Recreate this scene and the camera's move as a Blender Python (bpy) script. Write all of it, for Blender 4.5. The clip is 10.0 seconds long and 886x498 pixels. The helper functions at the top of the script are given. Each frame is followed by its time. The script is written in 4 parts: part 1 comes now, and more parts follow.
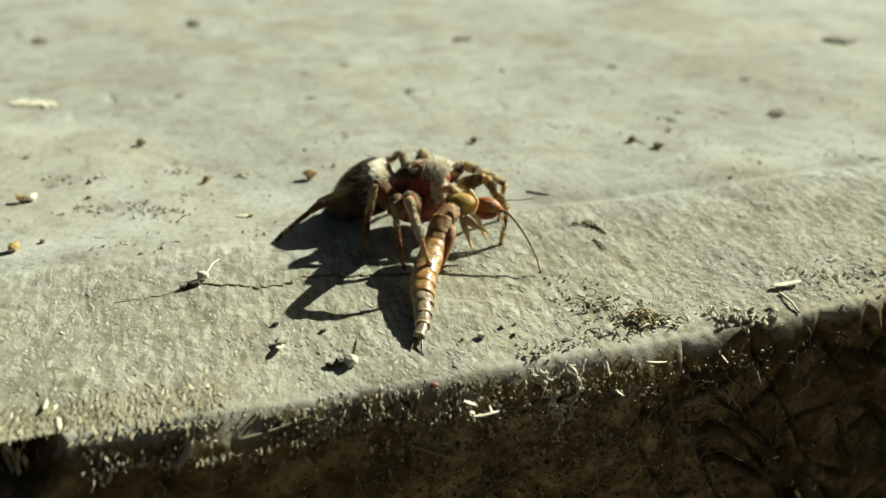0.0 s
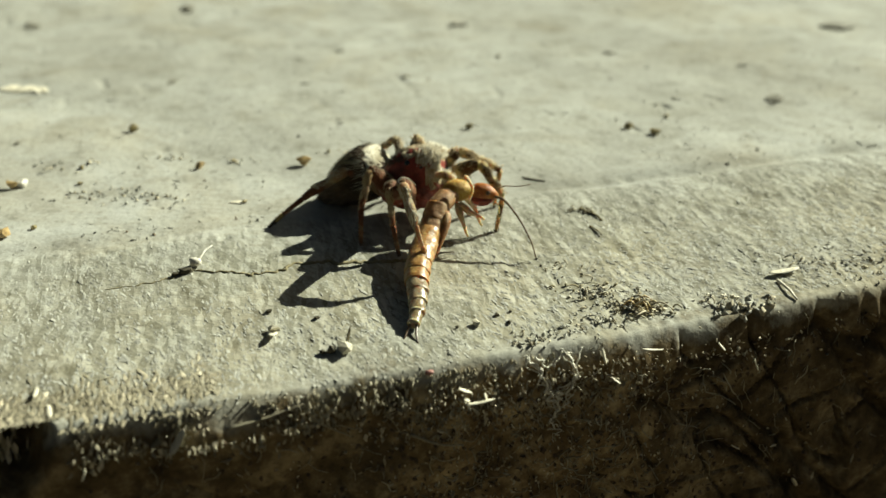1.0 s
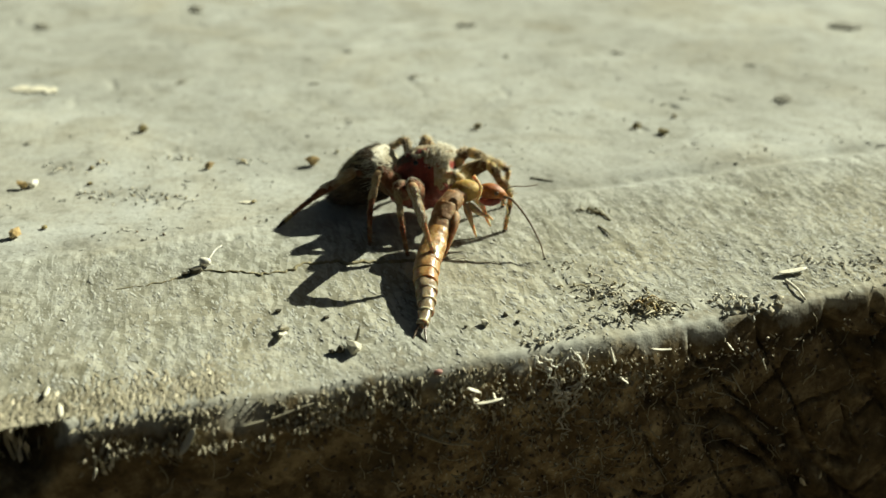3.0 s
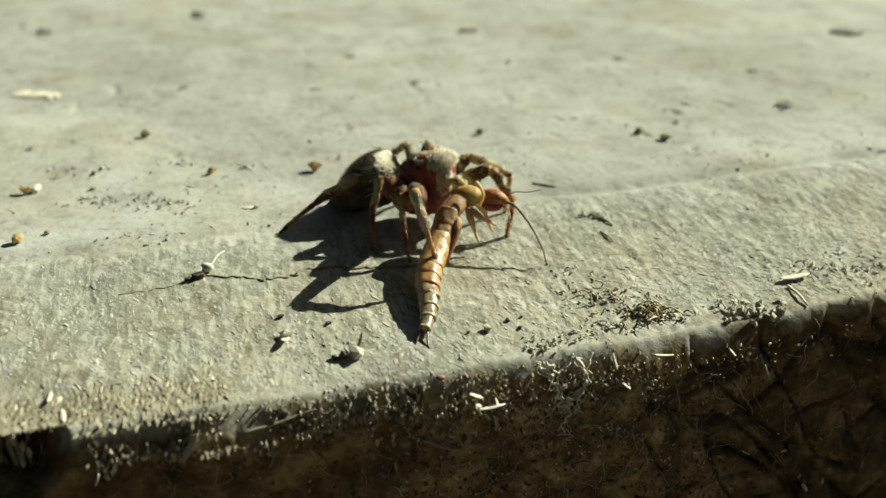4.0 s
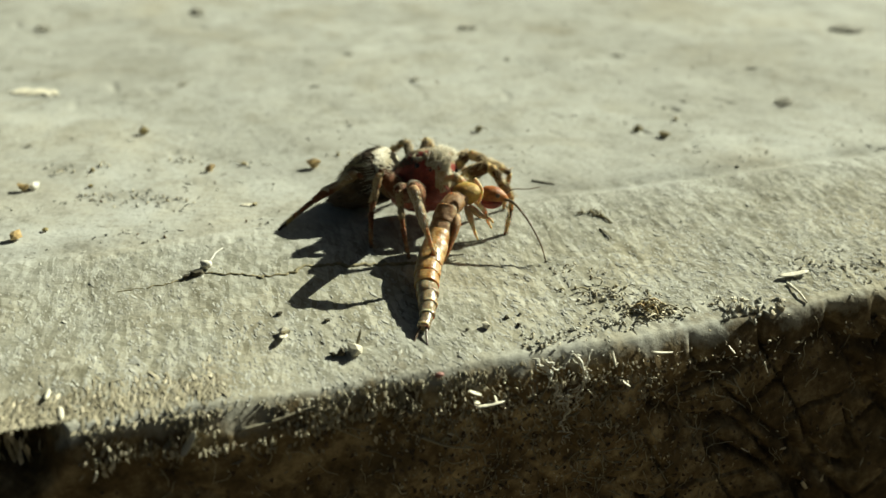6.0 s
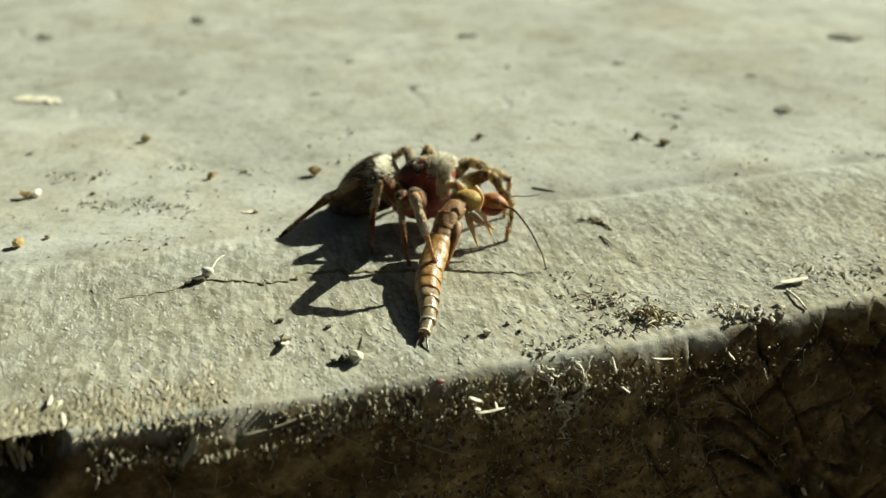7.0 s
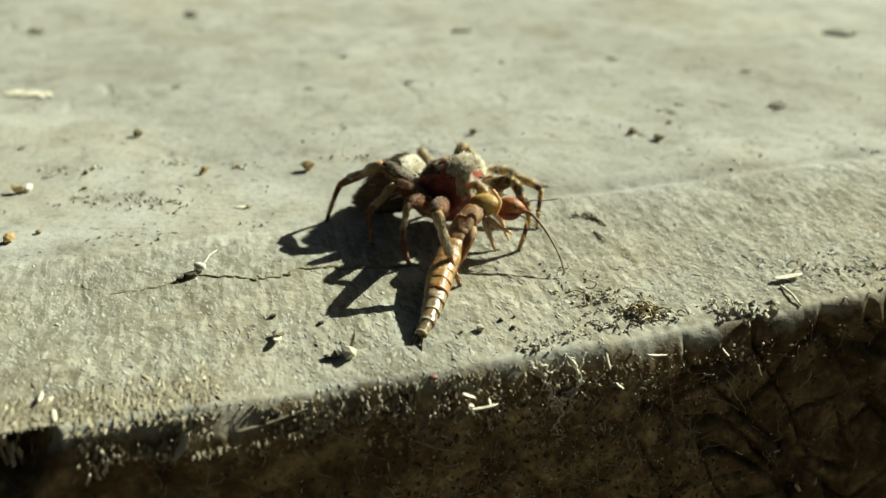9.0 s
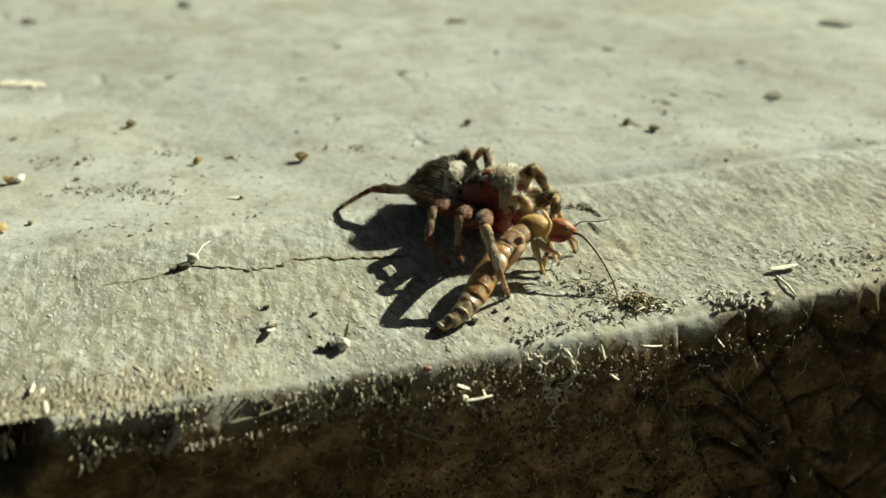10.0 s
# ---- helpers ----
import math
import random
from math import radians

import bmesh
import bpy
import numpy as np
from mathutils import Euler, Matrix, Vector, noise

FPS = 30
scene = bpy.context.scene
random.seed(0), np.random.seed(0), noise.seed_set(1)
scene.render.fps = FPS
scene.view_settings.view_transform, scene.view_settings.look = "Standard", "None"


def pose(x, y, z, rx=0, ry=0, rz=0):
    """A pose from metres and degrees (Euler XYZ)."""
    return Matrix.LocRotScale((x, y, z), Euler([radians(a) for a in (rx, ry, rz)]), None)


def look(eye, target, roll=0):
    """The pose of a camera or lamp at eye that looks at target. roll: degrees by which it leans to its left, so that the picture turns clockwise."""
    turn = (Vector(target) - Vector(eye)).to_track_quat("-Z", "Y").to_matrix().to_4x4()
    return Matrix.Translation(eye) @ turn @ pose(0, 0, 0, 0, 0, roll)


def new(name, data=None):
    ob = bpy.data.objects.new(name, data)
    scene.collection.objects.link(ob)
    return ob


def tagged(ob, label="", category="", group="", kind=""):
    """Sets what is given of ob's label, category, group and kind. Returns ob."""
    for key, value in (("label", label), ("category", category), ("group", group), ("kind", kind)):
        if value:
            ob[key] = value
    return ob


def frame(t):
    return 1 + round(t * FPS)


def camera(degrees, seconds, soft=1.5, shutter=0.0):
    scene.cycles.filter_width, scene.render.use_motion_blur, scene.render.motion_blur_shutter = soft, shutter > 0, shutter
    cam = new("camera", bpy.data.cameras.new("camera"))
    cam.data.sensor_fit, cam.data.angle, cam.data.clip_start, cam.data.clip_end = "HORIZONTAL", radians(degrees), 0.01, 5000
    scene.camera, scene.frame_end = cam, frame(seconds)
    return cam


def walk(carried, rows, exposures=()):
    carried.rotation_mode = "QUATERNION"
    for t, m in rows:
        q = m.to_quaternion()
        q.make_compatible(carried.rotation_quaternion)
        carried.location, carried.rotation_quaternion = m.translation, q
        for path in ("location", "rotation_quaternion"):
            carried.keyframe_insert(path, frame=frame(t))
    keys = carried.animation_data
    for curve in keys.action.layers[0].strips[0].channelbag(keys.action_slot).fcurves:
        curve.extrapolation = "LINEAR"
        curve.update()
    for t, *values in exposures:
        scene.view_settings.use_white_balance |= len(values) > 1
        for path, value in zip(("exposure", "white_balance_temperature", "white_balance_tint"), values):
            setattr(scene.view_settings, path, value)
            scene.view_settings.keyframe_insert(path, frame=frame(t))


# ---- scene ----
cam = camera(42.6, 10.0)
cam.data.dof.use_dof, cam.data.dof.focus_distance, cam.data.dof.aperture_fstop = True, 0.0545, 58.0
EXPO = 0.83
PATH = [
    (0.0, pose(-0.000000, -0.054800, 0.024400, 66.000, 0.000, -0.000)),
    (0.5, pose(0.000004, -0.054701, 0.024283, 65.848, 0.015, 0.004)),
    (1.0, pose(0.000037, -0.054353, 0.024086, 65.428, -0.114, -0.185)),
    (1.5, pose(0.000062, -0.054357, 0.024135, 65.398, -0.128, -0.234)),
    (2.0, pose(0.000000, -0.054506, 0.024169, 65.362, -0.057, -0.061)),
    (2.5, pose(-0.000008, -0.054487, 0.024149, 65.327, 0.012, 0.077)),
    (4.0, pose(-0.000106, -0.054516, 0.024241, 65.630, 0.012, 0.205)),
    (4.5, pose(-0.000106, -0.054457, 0.024193, 65.508, 0.003, 0.201)),
    (5.0, pose(-0.000082, -0.054489, 0.024137, 65.542, 0.001, 0.183)),
    (5.5, pose(-0.000089, -0.054404, 0.024104, 65.446, -0.011, 0.168)),
    (7.0, pose(-0.000083, -0.054660, 0.024236, 65.904, 0.016, 0.202)),
    (7.5, pose(-0.000072, -0.054684, 0.024221, 65.915, 0.006, 0.255)),
    (8.0, pose(-0.000075, -0.054543, 0.024179, 65.686, -0.050, 0.240)),
    (8.5, pose(-0.000031, -0.054563, 0.024188, 65.865, -0.098, 0.172)),
    (9.0, pose(-0.000065, -0.054435, 0.024121, 65.692, -0.170, -0.053)),
    (9.5, pose(-0.000056, -0.054314, 0.024061, 65.425, -0.223, -0.224)),
    (10.0, pose(-0.000004, -0.054219, 0.023973, 65.272, -0.252, -0.260)),
]
walk(cam, PATH, [(0.0, EXPO, 6600, -5), (10.0, EXPO, 6600, -5)])

# ---- world and sun ----
SUN_AZ, SUN_EL = 35.0, 33.0        # degrees from +x towards +y; above the horizon
world = bpy.data.worlds.new("sky")
scene.world = world
world.use_nodes = True
sky = world.node_tree.nodes.new("ShaderNodeTexSky")
sky.sky_type, sky.sun_disc = "NISHITA", False
sky.dust_density, sky.ozone_density = 5.0, 0.2
sky.sun_elevation, sky.sun_rotation = radians(SUN_EL), radians(90 - SUN_AZ)
world.node_tree.links.new(sky.outputs[0], world.node_tree.nodes["Background"].inputs[0])
world.node_tree.nodes["Background"].inputs[1].default_value = 0.010
sun = new("sun", bpy.data.lights.new("sun", "SUN"))
sun.data.energy, sun.data.angle, sun.data.color = 5.0, radians(0.55), (1.0, 0.95, 0.84)
sun.matrix_world = look((math.cos(radians(SUN_AZ)) * math.cos(radians(SUN_EL)),
                         math.sin(radians(SUN_AZ)) * math.cos(radians(SUN_EL)), math.sin(radians(SUN_EL))), (0, 0, 0))

MM = 0.001
TURN = radians(18.2)               # the ledge's edge, from +x


# ---- materials ----
def material(name, colours, scale, rough=0.7, bump=0.3, bump_scale=None, fine=None, metallic=0.0, sheen=0.0, specular=0.5, subsurface=0.0,
             bands=None, detail=6.0, transmission=0.0, coat=0.0, stretch=(1, 1, 1), island=0.0):
    """Noise between the colours (two or three) at scale per metre, a finer grain over it, and relief.
    bands: (colour, per metre, share, axis) adds rings along an axis of the object."""
    m = bpy.data.materials.new(name)
    m.use_nodes = True
    nt = m.node_tree
    N, L = nt.nodes.new, nt.links.new
    bsdf = nt.nodes["Principled BSDF"]
    co = N("ShaderNodeTexCoord")
    n1 = N("ShaderNodeTexNoise")
    n1.inputs["Scale"].default_value, n1.inputs["Detail"].default_value, n1.inputs["Roughness"].default_value = scale, detail, 0.62
    pull = N("ShaderNodeVectorMath")
    pull.operation, pull.inputs[1].default_value = "MULTIPLY", stretch
    L(co.outputs["Object"], pull.inputs[0])
    L(pull.outputs[0], n1.inputs["Vector"])
    ramp = N("ShaderNodeValToRGB")
    stops = ramp.color_ramp.elements
    spots = [0.32, 0.68] if len(colours) == 2 else [0.3, 0.5, 0.7]
    while len(stops) < len(colours):
        stops.new(0.5)
    for s, p, c in zip(stops, spots, colours):
        s.position, s.color = p, (*c, 1)
    L(n1.outputs["Fac"], ramp.inputs["Fac"])
    out = ramp.outputs["Color"]
    n2 = N("ShaderNodeTexNoise")
    n2.inputs["Scale"].default_value, n2.inputs["Detail"].default_value = fine or scale * 9, 4.0
    L(co.outputs["Object"], n2.inputs["Vector"])
    grain = N("ShaderNodeMapRange")
    grain.inputs["From Min"].default_value, grain.inputs["From Max"].default_value = 0.3, 0.7
    grain.inputs["To Min"].default_value, grain.inputs["To Max"].default_value = 0.78, 1.15
    L(n2.outputs["Fac"], grain.inputs["Value"])
    mul = N("ShaderNodeVectorMath")
    mul.operation = "SCALE"
    L(out, mul.inputs[0])
    L(grain.outputs[0], mul.inputs["Scale"])
    out = mul.outputs[0]
    if island:
        geo = N("ShaderNodeNewGeometry")
        tone = N("ShaderNodeMapRange")
        tone.inputs["To Min"].default_value, tone.inputs["To Max"].default_value = 1 - island, 1 + island * 0.5
        L(geo.outputs["Random Per Island"], tone.inputs["Value"])
        each = N("ShaderNodeVectorMath")
        each.operation = "SCALE"
        L(out, each.inputs[0])
        L(tone.outputs[0], each.inputs["Scale"])
        out = each.outputs[0]
    if bands:
        colour, per, share, axis = bands
        sep = N("ShaderNodeSeparateXYZ")
        L(co.outputs["Object"], sep.inputs[0])
        wob = N("ShaderNodeMath")
        wob.operation, wob.inputs[1].default_value = "MULTIPLY_ADD", per
        L(sep.outputs[axis], wob.inputs[0])
        L(n1.outputs["Fac"], wob.inputs[2])
        fr = N("ShaderNodeMath")
        fr.operation, fr.inputs[1].default_value = "PINGPONG", 0.5
        L(wob.outputs[0], fr.inputs[0])
        pick = N("ShaderNodeMapRange")
        pick.inputs["From Min"].default_value, pick.inputs["From Max"].default_value = share * 0.5 - 0.06, share * 0.5 + 0.06
        L(fr.outputs[0], pick.inputs["Value"])
        mx = N("ShaderNodeMix")
        mx.data_type = "RGBA"
        mx.inputs["A"].default_value = (*colour, 1)
        L(pick.outputs[0], mx.inputs["Factor"])
        L(out, mx.inputs["B"])
        out = mx.outputs["Result"]
    L(out, bsdf.inputs["Base Color"])
    rr = N("ShaderNodeMapRange")
    rr.inputs["To Min"].default_value, rr.inputs["To Max"].default_value = max(0.03, rough - 0.12), min(1.0, rough + 0.12)
    L(n2.outputs["Fac"], rr.inputs["Value"])
    L(rr.outputs[0], bsdf.inputs["Roughness"])
    bsdf.inputs["Metallic"].default_value = metallic
    bsdf.inputs["Specular IOR Level"].default_value = specular
    bsdf.inputs["Sheen Weight"].default_value = sheen
    bsdf.inputs["Coat Weight"].default_value = coat
    bsdf.inputs["Coat Roughness"].default_value = 0.15
    bsdf.inputs["Transmission Weight"].default_value = transmission
    if subsurface:
        bsdf.inputs["Subsurface Weight"].default_value = subsurface
        bsdf.inputs["Subsurface Radius"].default_value = (0.0006, 0.0003, 0.00014)
        bsdf.inputs["Subsurface Scale"].default_value = 1.0
    if bump:
        b = N("ShaderNodeBump")
        b.inputs["Strength"].default_value, b.inputs["Distance"].default_value = bump, 0.25 / (bump_scale or scale * 4)
        n3 = N("ShaderNodeTexNoise")
        n3.inputs["Scale"].default_value, n3.inputs["Detail"].default_value, n3.inputs["Roughness"].default_value = bump_scale or scale * 4, 5.0, 0.65
        L(co.outputs["Object"], n3.inputs["Vector"])
        L(n3.outputs["Fac"], b.inputs["Height"])
        L(b.outputs[0], bsdf.inputs["Normal"])
    return m


def ledge_material():
    """Weathered concrete with a crust of dark dirt below an uneven line on the front face."""
    m = bpy.data.materials.new("weathered concrete with dirt crust")
    m.use_nodes = True
    nt = m.node_tree
    N, L = nt.nodes.new, nt.links.new
    bsdf = nt.nodes["Principled BSDF"]
    co = N("ShaderNodeTexCoord")

    def noise_at(scale, detail, rough, dist=0.0):
        n = N("ShaderNodeTexNoise")
        n.inputs["Scale"].default_value, n.inputs["Detail"].default_value = scale, detail
        n.inputs["Roughness"].default_value, n.inputs["Distortion"].default_value = rough, dist
        L(co.outputs["Object"], n.inputs["Vector"])
        return n.outputs["Fac"]

    def ramp_of(fac, stops):
        r = N("ShaderNodeValToRGB")
        while len(r.color_ramp.elements) < len(stops):
            r.color_ramp.elements.new(0.5)
        for e, (p, c) in zip(r.color_ramp.elements, stops):
            e.position, e.color = p, (*c, 1)
        L(fac, r.inputs["Fac"])
        return r.outputs["Color"]

    def blend(kind, fac, a, b):
        x = N("ShaderNodeMix")
        x.data_type, x.blend_type = "RGBA", kind
        for slot, val in (("Factor", fac), ("A", a), ("B", b)):
            if isinstance(val, (int, float)):
                x.inputs[slot].default_value = val
            else:
                L(val, x.inputs[slot])
        return x.outputs["Result"]

    broad = ramp_of(noise_at(45, 4, 0.6, 0.4), [(0.3, (0.30, 0.295, 0.255)), (0.5, (0.37, 0.37, 0.33)), (0.68, (0.46, 0.465, 0.425))])
    mid = ramp_of(noise_at(420, 5, 0.65), [(0.32, (0.74, 0.73, 0.70)), (0.5, (1, 1, 1)), (0.72, (1.0, 1.0, 0.99))])
    fine = ramp_of(noise_at(2400, 4, 0.7), [(0.3, (0.70, 0.69, 0.66)), (0.48, (0.97, 0.97, 0.97)), (0.7, (1, 1, 1))])
    concrete = blend("MULTIPLY", 1.0, blend("MULTIPLY", 1.0, broad, mid), fine)

    heights = []

    def scales(size, turn, lo, hi):                                # thin lapping scales of slightly different tone
        place_it = N("ShaderNodeMapping")
        place_it.vector_type = "TEXTURE"
        place_it.inputs["Rotation"].default_value, place_it.inputs["Scale"].default_value = (0, 0, turn), size
        warp = N("ShaderNodeVectorMath")
        warp.operation, warp.inputs[2].default_value = "MULTIPLY_ADD", (0, 0, 0)
        wob_it = N("ShaderNodeTexNoise")
        wob_it.inputs["Scale"].default_value = 900
        L(co.outputs["Object"], wob_it.inputs["Vector"])
        warp.inputs[1].default_value = (0.0005, 0.0005, 0.0005)
        L(wob_it.outputs["Color"], warp.inputs[0])
        L(co.outputs["Object"], warp.inputs[2])
        L(warp.outputs[0], place_it.inputs["Vector"])
        cell = N("ShaderNodeTexVoronoi")
        cell.inputs["Scale"].default_value, cell.inputs["Randomness"].default_value = 1.0, 1.0
        L(place_it.outputs[0], cell.inputs["Vector"])
        tone = N("ShaderNodeSeparateColor")
        L(cell.outputs["Color"], tone.inputs[0])
        heights.append(tone.outputs[0])
        return ramp_of(tone.outputs[0], [(0.0, lo), (0.45, tuple((a + b) / 2 for a, b in zip(lo, hi))), (1.0, hi)])

    lapped = scales((0.00021, 0.0015, 0.0012), TURN - 0.1, (0.66, 0.65, 0.59), (1.20, 1.20, 1.19))
    lapped = blend("MULTIPLY", 1.0, lapped, scales((0.00034, 0.0008, 0.0007), TURN + 0.5, (0.76, 0.75, 0.70), (1.17, 1.17, 1.17)))
    blotch = ramp_of(noise_at(160, 4, 0.6, 0.8), [(0.36, (0.88, 0.87, 0.84)), (0.5, (1, 1, 1)), (0.66, (1.06, 1.06, 1.05))])
    concrete = blend("MULTIPLY", 1.0, concrete, blotch)
    across = N("ShaderNodeVectorMath")                             # mm from the top towards the edge
    across.operation, across.inputs[1].default_value = "DOT_PRODUCT", (312.0, -950.0, 0)
    L(co.outputs["Object"], across.inputs[0])
    wave = N("ShaderNodeMath")
    wave.operation, wave.inputs[1].default_value = "MULTIPLY_ADD", 2.4
    L(noise_at(220, 5, 0.65), wave.inputs[0])
    L(across.outputs["Value"], wave.inputs[2])

    def rise(lo, hi):
        r = N("ShaderNodeMapRange")
        r.inputs["From Min"].default_value, r.inputs["From Max"].default_value = lo, hi
        L(wave.outputs[0], r.inputs["Value"])
        return r.outputs[0]

    lap = N("ShaderNodeMath")
    lap.operation = "MULTIPLY"
    L(rise(-4.0, -2.2), lap.inputs[0])
    L(rise(12.2, 10.8), lap.inputs[1])
    concrete = blend("MIX", lap.outputs[0], concrete, blend("MULTIPLY", 1.0, concrete, lapped))
    skin = N("ShaderNodeMath")
    skin.operation = "MULTIPLY"
    L(rise(-3.6, -3.2), skin.inputs[0])
    L(rise(1.0, -1.2), skin.inputs[1])
    smear = N("ShaderNodeMath")
    smear.operation = "MULTIPLY"
    L(skin.outputs[0], smear.inputs[0])
    L(ramp_of(noise_at(90, 3, 0.5), [(0.35, (0.1, 0.1, 0.1)), (0.6, (0.9, 0.9, 0.9))]), smear.inputs[1])
    concrete = blend("MIX", smear.outputs[0], concrete, blend("ADD", 1.0, concrete, ramp_of(smear.outputs[0], [(0.0, (0.05, 0.055, 0.065)), (1.0, (0.06, 0.065, 0.075))])))
    worn = ramp_of(noise_at(150, 5, 0.7), [(0.4, (1.0, 1.0, 1.0)), (0.62, (0.97, 0.92, 0.83))])
    concrete = blend("MIX", rise(-1.0, 4.0), concrete, blend("MULTIPLY", 1.0, concrete, worn))
    tan = ramp_of(noise_at(60, 5, 0.7, 0.6), [(0.5, (1, 1, 1)), (0.7, (0.93, 0.88, 0.79))])
    concrete = blend("MULTIPLY", 1.0, concrete, tan)
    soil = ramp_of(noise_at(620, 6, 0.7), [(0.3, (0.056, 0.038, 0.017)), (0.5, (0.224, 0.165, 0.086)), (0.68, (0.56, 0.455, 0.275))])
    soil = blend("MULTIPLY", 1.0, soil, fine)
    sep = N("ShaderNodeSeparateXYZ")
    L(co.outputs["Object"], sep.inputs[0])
    drift = N("ShaderNodeMath")                                    # dusty soil in one stretch; ends darkened in colour, partly for lens vignette
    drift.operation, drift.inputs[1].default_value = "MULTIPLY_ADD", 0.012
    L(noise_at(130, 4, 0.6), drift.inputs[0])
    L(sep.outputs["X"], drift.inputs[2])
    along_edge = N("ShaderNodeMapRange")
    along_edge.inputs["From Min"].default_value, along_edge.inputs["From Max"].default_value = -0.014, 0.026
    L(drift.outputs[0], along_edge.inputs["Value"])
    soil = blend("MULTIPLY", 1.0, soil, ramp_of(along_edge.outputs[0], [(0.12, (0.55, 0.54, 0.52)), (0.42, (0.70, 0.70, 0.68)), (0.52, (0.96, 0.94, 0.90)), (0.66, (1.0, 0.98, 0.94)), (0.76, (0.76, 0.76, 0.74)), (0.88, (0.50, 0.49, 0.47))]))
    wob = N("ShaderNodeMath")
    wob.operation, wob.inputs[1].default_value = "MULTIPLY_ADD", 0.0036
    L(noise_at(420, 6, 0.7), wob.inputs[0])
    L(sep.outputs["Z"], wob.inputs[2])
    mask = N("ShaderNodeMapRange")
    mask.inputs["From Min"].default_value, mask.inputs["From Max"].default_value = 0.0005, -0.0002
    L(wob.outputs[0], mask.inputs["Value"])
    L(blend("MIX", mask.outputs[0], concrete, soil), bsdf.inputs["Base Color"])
    bsdf.inputs["Roughness"].default_value, bsdf.inputs["Specular IOR Level"].default_value = 0.92, 0.2
    last = None
    for scale, strength, distance in ((650, 0.2, 0.0003), (2600, 0.6, 0.00006), (7000, 0.5, 0.00003)):
        b = N("ShaderNodeBump")
        b.inputs["Strength"].default_value, b.inputs["Distance"].default_value = strength, distance
        L(noise_at(scale, 4, 0.6), b.inputs["Height"])
        if last:
            L(last, b.inputs["Normal"])
        last = b.outputs[0]
    for height in heights:
        b = N("ShaderNodeBump")
        b.inputs["Strength"].default_value, b.inputs["Distance"].default_value = 0.3, 0.00005
        keep = N("ShaderNodeMath")
        keep.operation = "MULTIPLY"
        L(height, keep.inputs[0])
        L(lap.outputs[0], keep.inputs[1])
        L(keep.outputs[0], b.inputs["Height"])
        L(last, b.inputs["Normal"])
        last = b.outputs[0]
    L(last, bsdf.inputs["Normal"])
    return m


LEDGE = ledge_material()
EARTH = material("bare earth", [(0.085, 0.066, 0.038), (0.145, 0.115, 0.072)], 3, 0.95, 0.6, 40, 60)
GRIT = material("pale concrete grit", [(0.34, 0.33, 0.275), (0.48, 0.475, 0.42)], 400, 0.9, 0.3, 5000, specular=0.2, island=0.3)
FLAKE = material("tan flake", [(0.38, 0.33, 0.22), (0.64, 0.58, 0.43)], 500, 0.85, 0.3, 5000, island=0.45)
HUSK = material("pale plant flake", [(0.60, 0.55, 0.41), (0.78, 0.74, 0.60)], 900, 0.6, 0.3, 5000)
FIBRE = material("dry plant fibre", [(0.24, 0.21, 0.13), (0.43, 0.39, 0.28)], 600, 0.75, 0.2, 4000, island=0.3)
WEB = material("dusty grey web", [(0.60, 0.57, 0.47), (0.80, 0.77, 0.66)], 900, 0.7, 0.2, 4000)
MOSS = material("dry olive moss", [(0.13, 0.11, 0.05), (0.30, 0.26, 0.15)], 900, 0.9, 0.3, 5000)
SOILCHIP = material("brown soil crumb", [(0.07, 0.048, 0.027), (0.17, 0.125, 0.075)], 900, 0.95, 0.5, 5000)
DARK = material("dark soil crumb", [(0.04, 0.034, 0.02), (0.10, 0.085, 0.05)], 900, 0.95, 0.5, 5000)
AMBER = material("amber sand grain", [(0.34, 0.22, 0.08), (0.60, 0.47, 0.24)], 900, 0.4, 0.3, 4000)
OCHRE = material("olive brown grain", [(0.20, 0.16, 0.06), (0.34, 0.28, 0.13)], 900, 0.6, 0.4, 4000)
QUARTZ = material("white quartz grain", [(0.62, 0.58, 0.48), (0.78, 0.75, 0.66)], 900, 0.35, 0.2, 4000)
PINK = material("pink grain", [(0.30, 0.12, 0.10), (0.42, 0.24, 0.20)], 900, 0.5, 0.3, 4000)
DARKGREY = material("dark grey grain, pit shade and twig", [(0.15, 0.14, 0.105), (0.24, 0.23, 0.18)], 900, 0.85, 0.4, 4000)

MAROON = material("dark red chitin", [(0.06, 0.008, 0.005), (0.22, 0.030, 0.017), (0.38, 0.075, 0.04)], 1100, 0.5, 0.8, 3000, subsurface=0.5)
COXA = material("translucent pinkish chitin", [(0.20, 0.045, 0.025), (0.38, 0.12, 0.07)], 900, 0.4, 0.3, 4500, subsurface=0.55)
CAPFUR = material("tan fur with grey scales", [(0.15, 0.105, 0.055), (0.36, 0.29, 0.18), (0.64, 0.58, 0.45)], 1100, 0.95, 1.0, 5000, specular=0.2)
ABDOMEN = material("dark fur with pale streaks", [(0.016, 0.012, 0.007), (0.055, 0.034, 0.017), (0.13, 0.085, 0.045)], 1300, 0.9, 0.8, 4500, stretch=(0.35, 1, 1), specular=0.25)
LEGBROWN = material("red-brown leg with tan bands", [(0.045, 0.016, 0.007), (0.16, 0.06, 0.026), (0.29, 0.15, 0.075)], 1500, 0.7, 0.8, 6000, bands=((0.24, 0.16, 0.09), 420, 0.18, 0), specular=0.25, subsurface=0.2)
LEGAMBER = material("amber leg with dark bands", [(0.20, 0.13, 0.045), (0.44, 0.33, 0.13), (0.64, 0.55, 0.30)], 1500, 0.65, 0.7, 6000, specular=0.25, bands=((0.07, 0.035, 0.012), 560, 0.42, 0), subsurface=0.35)
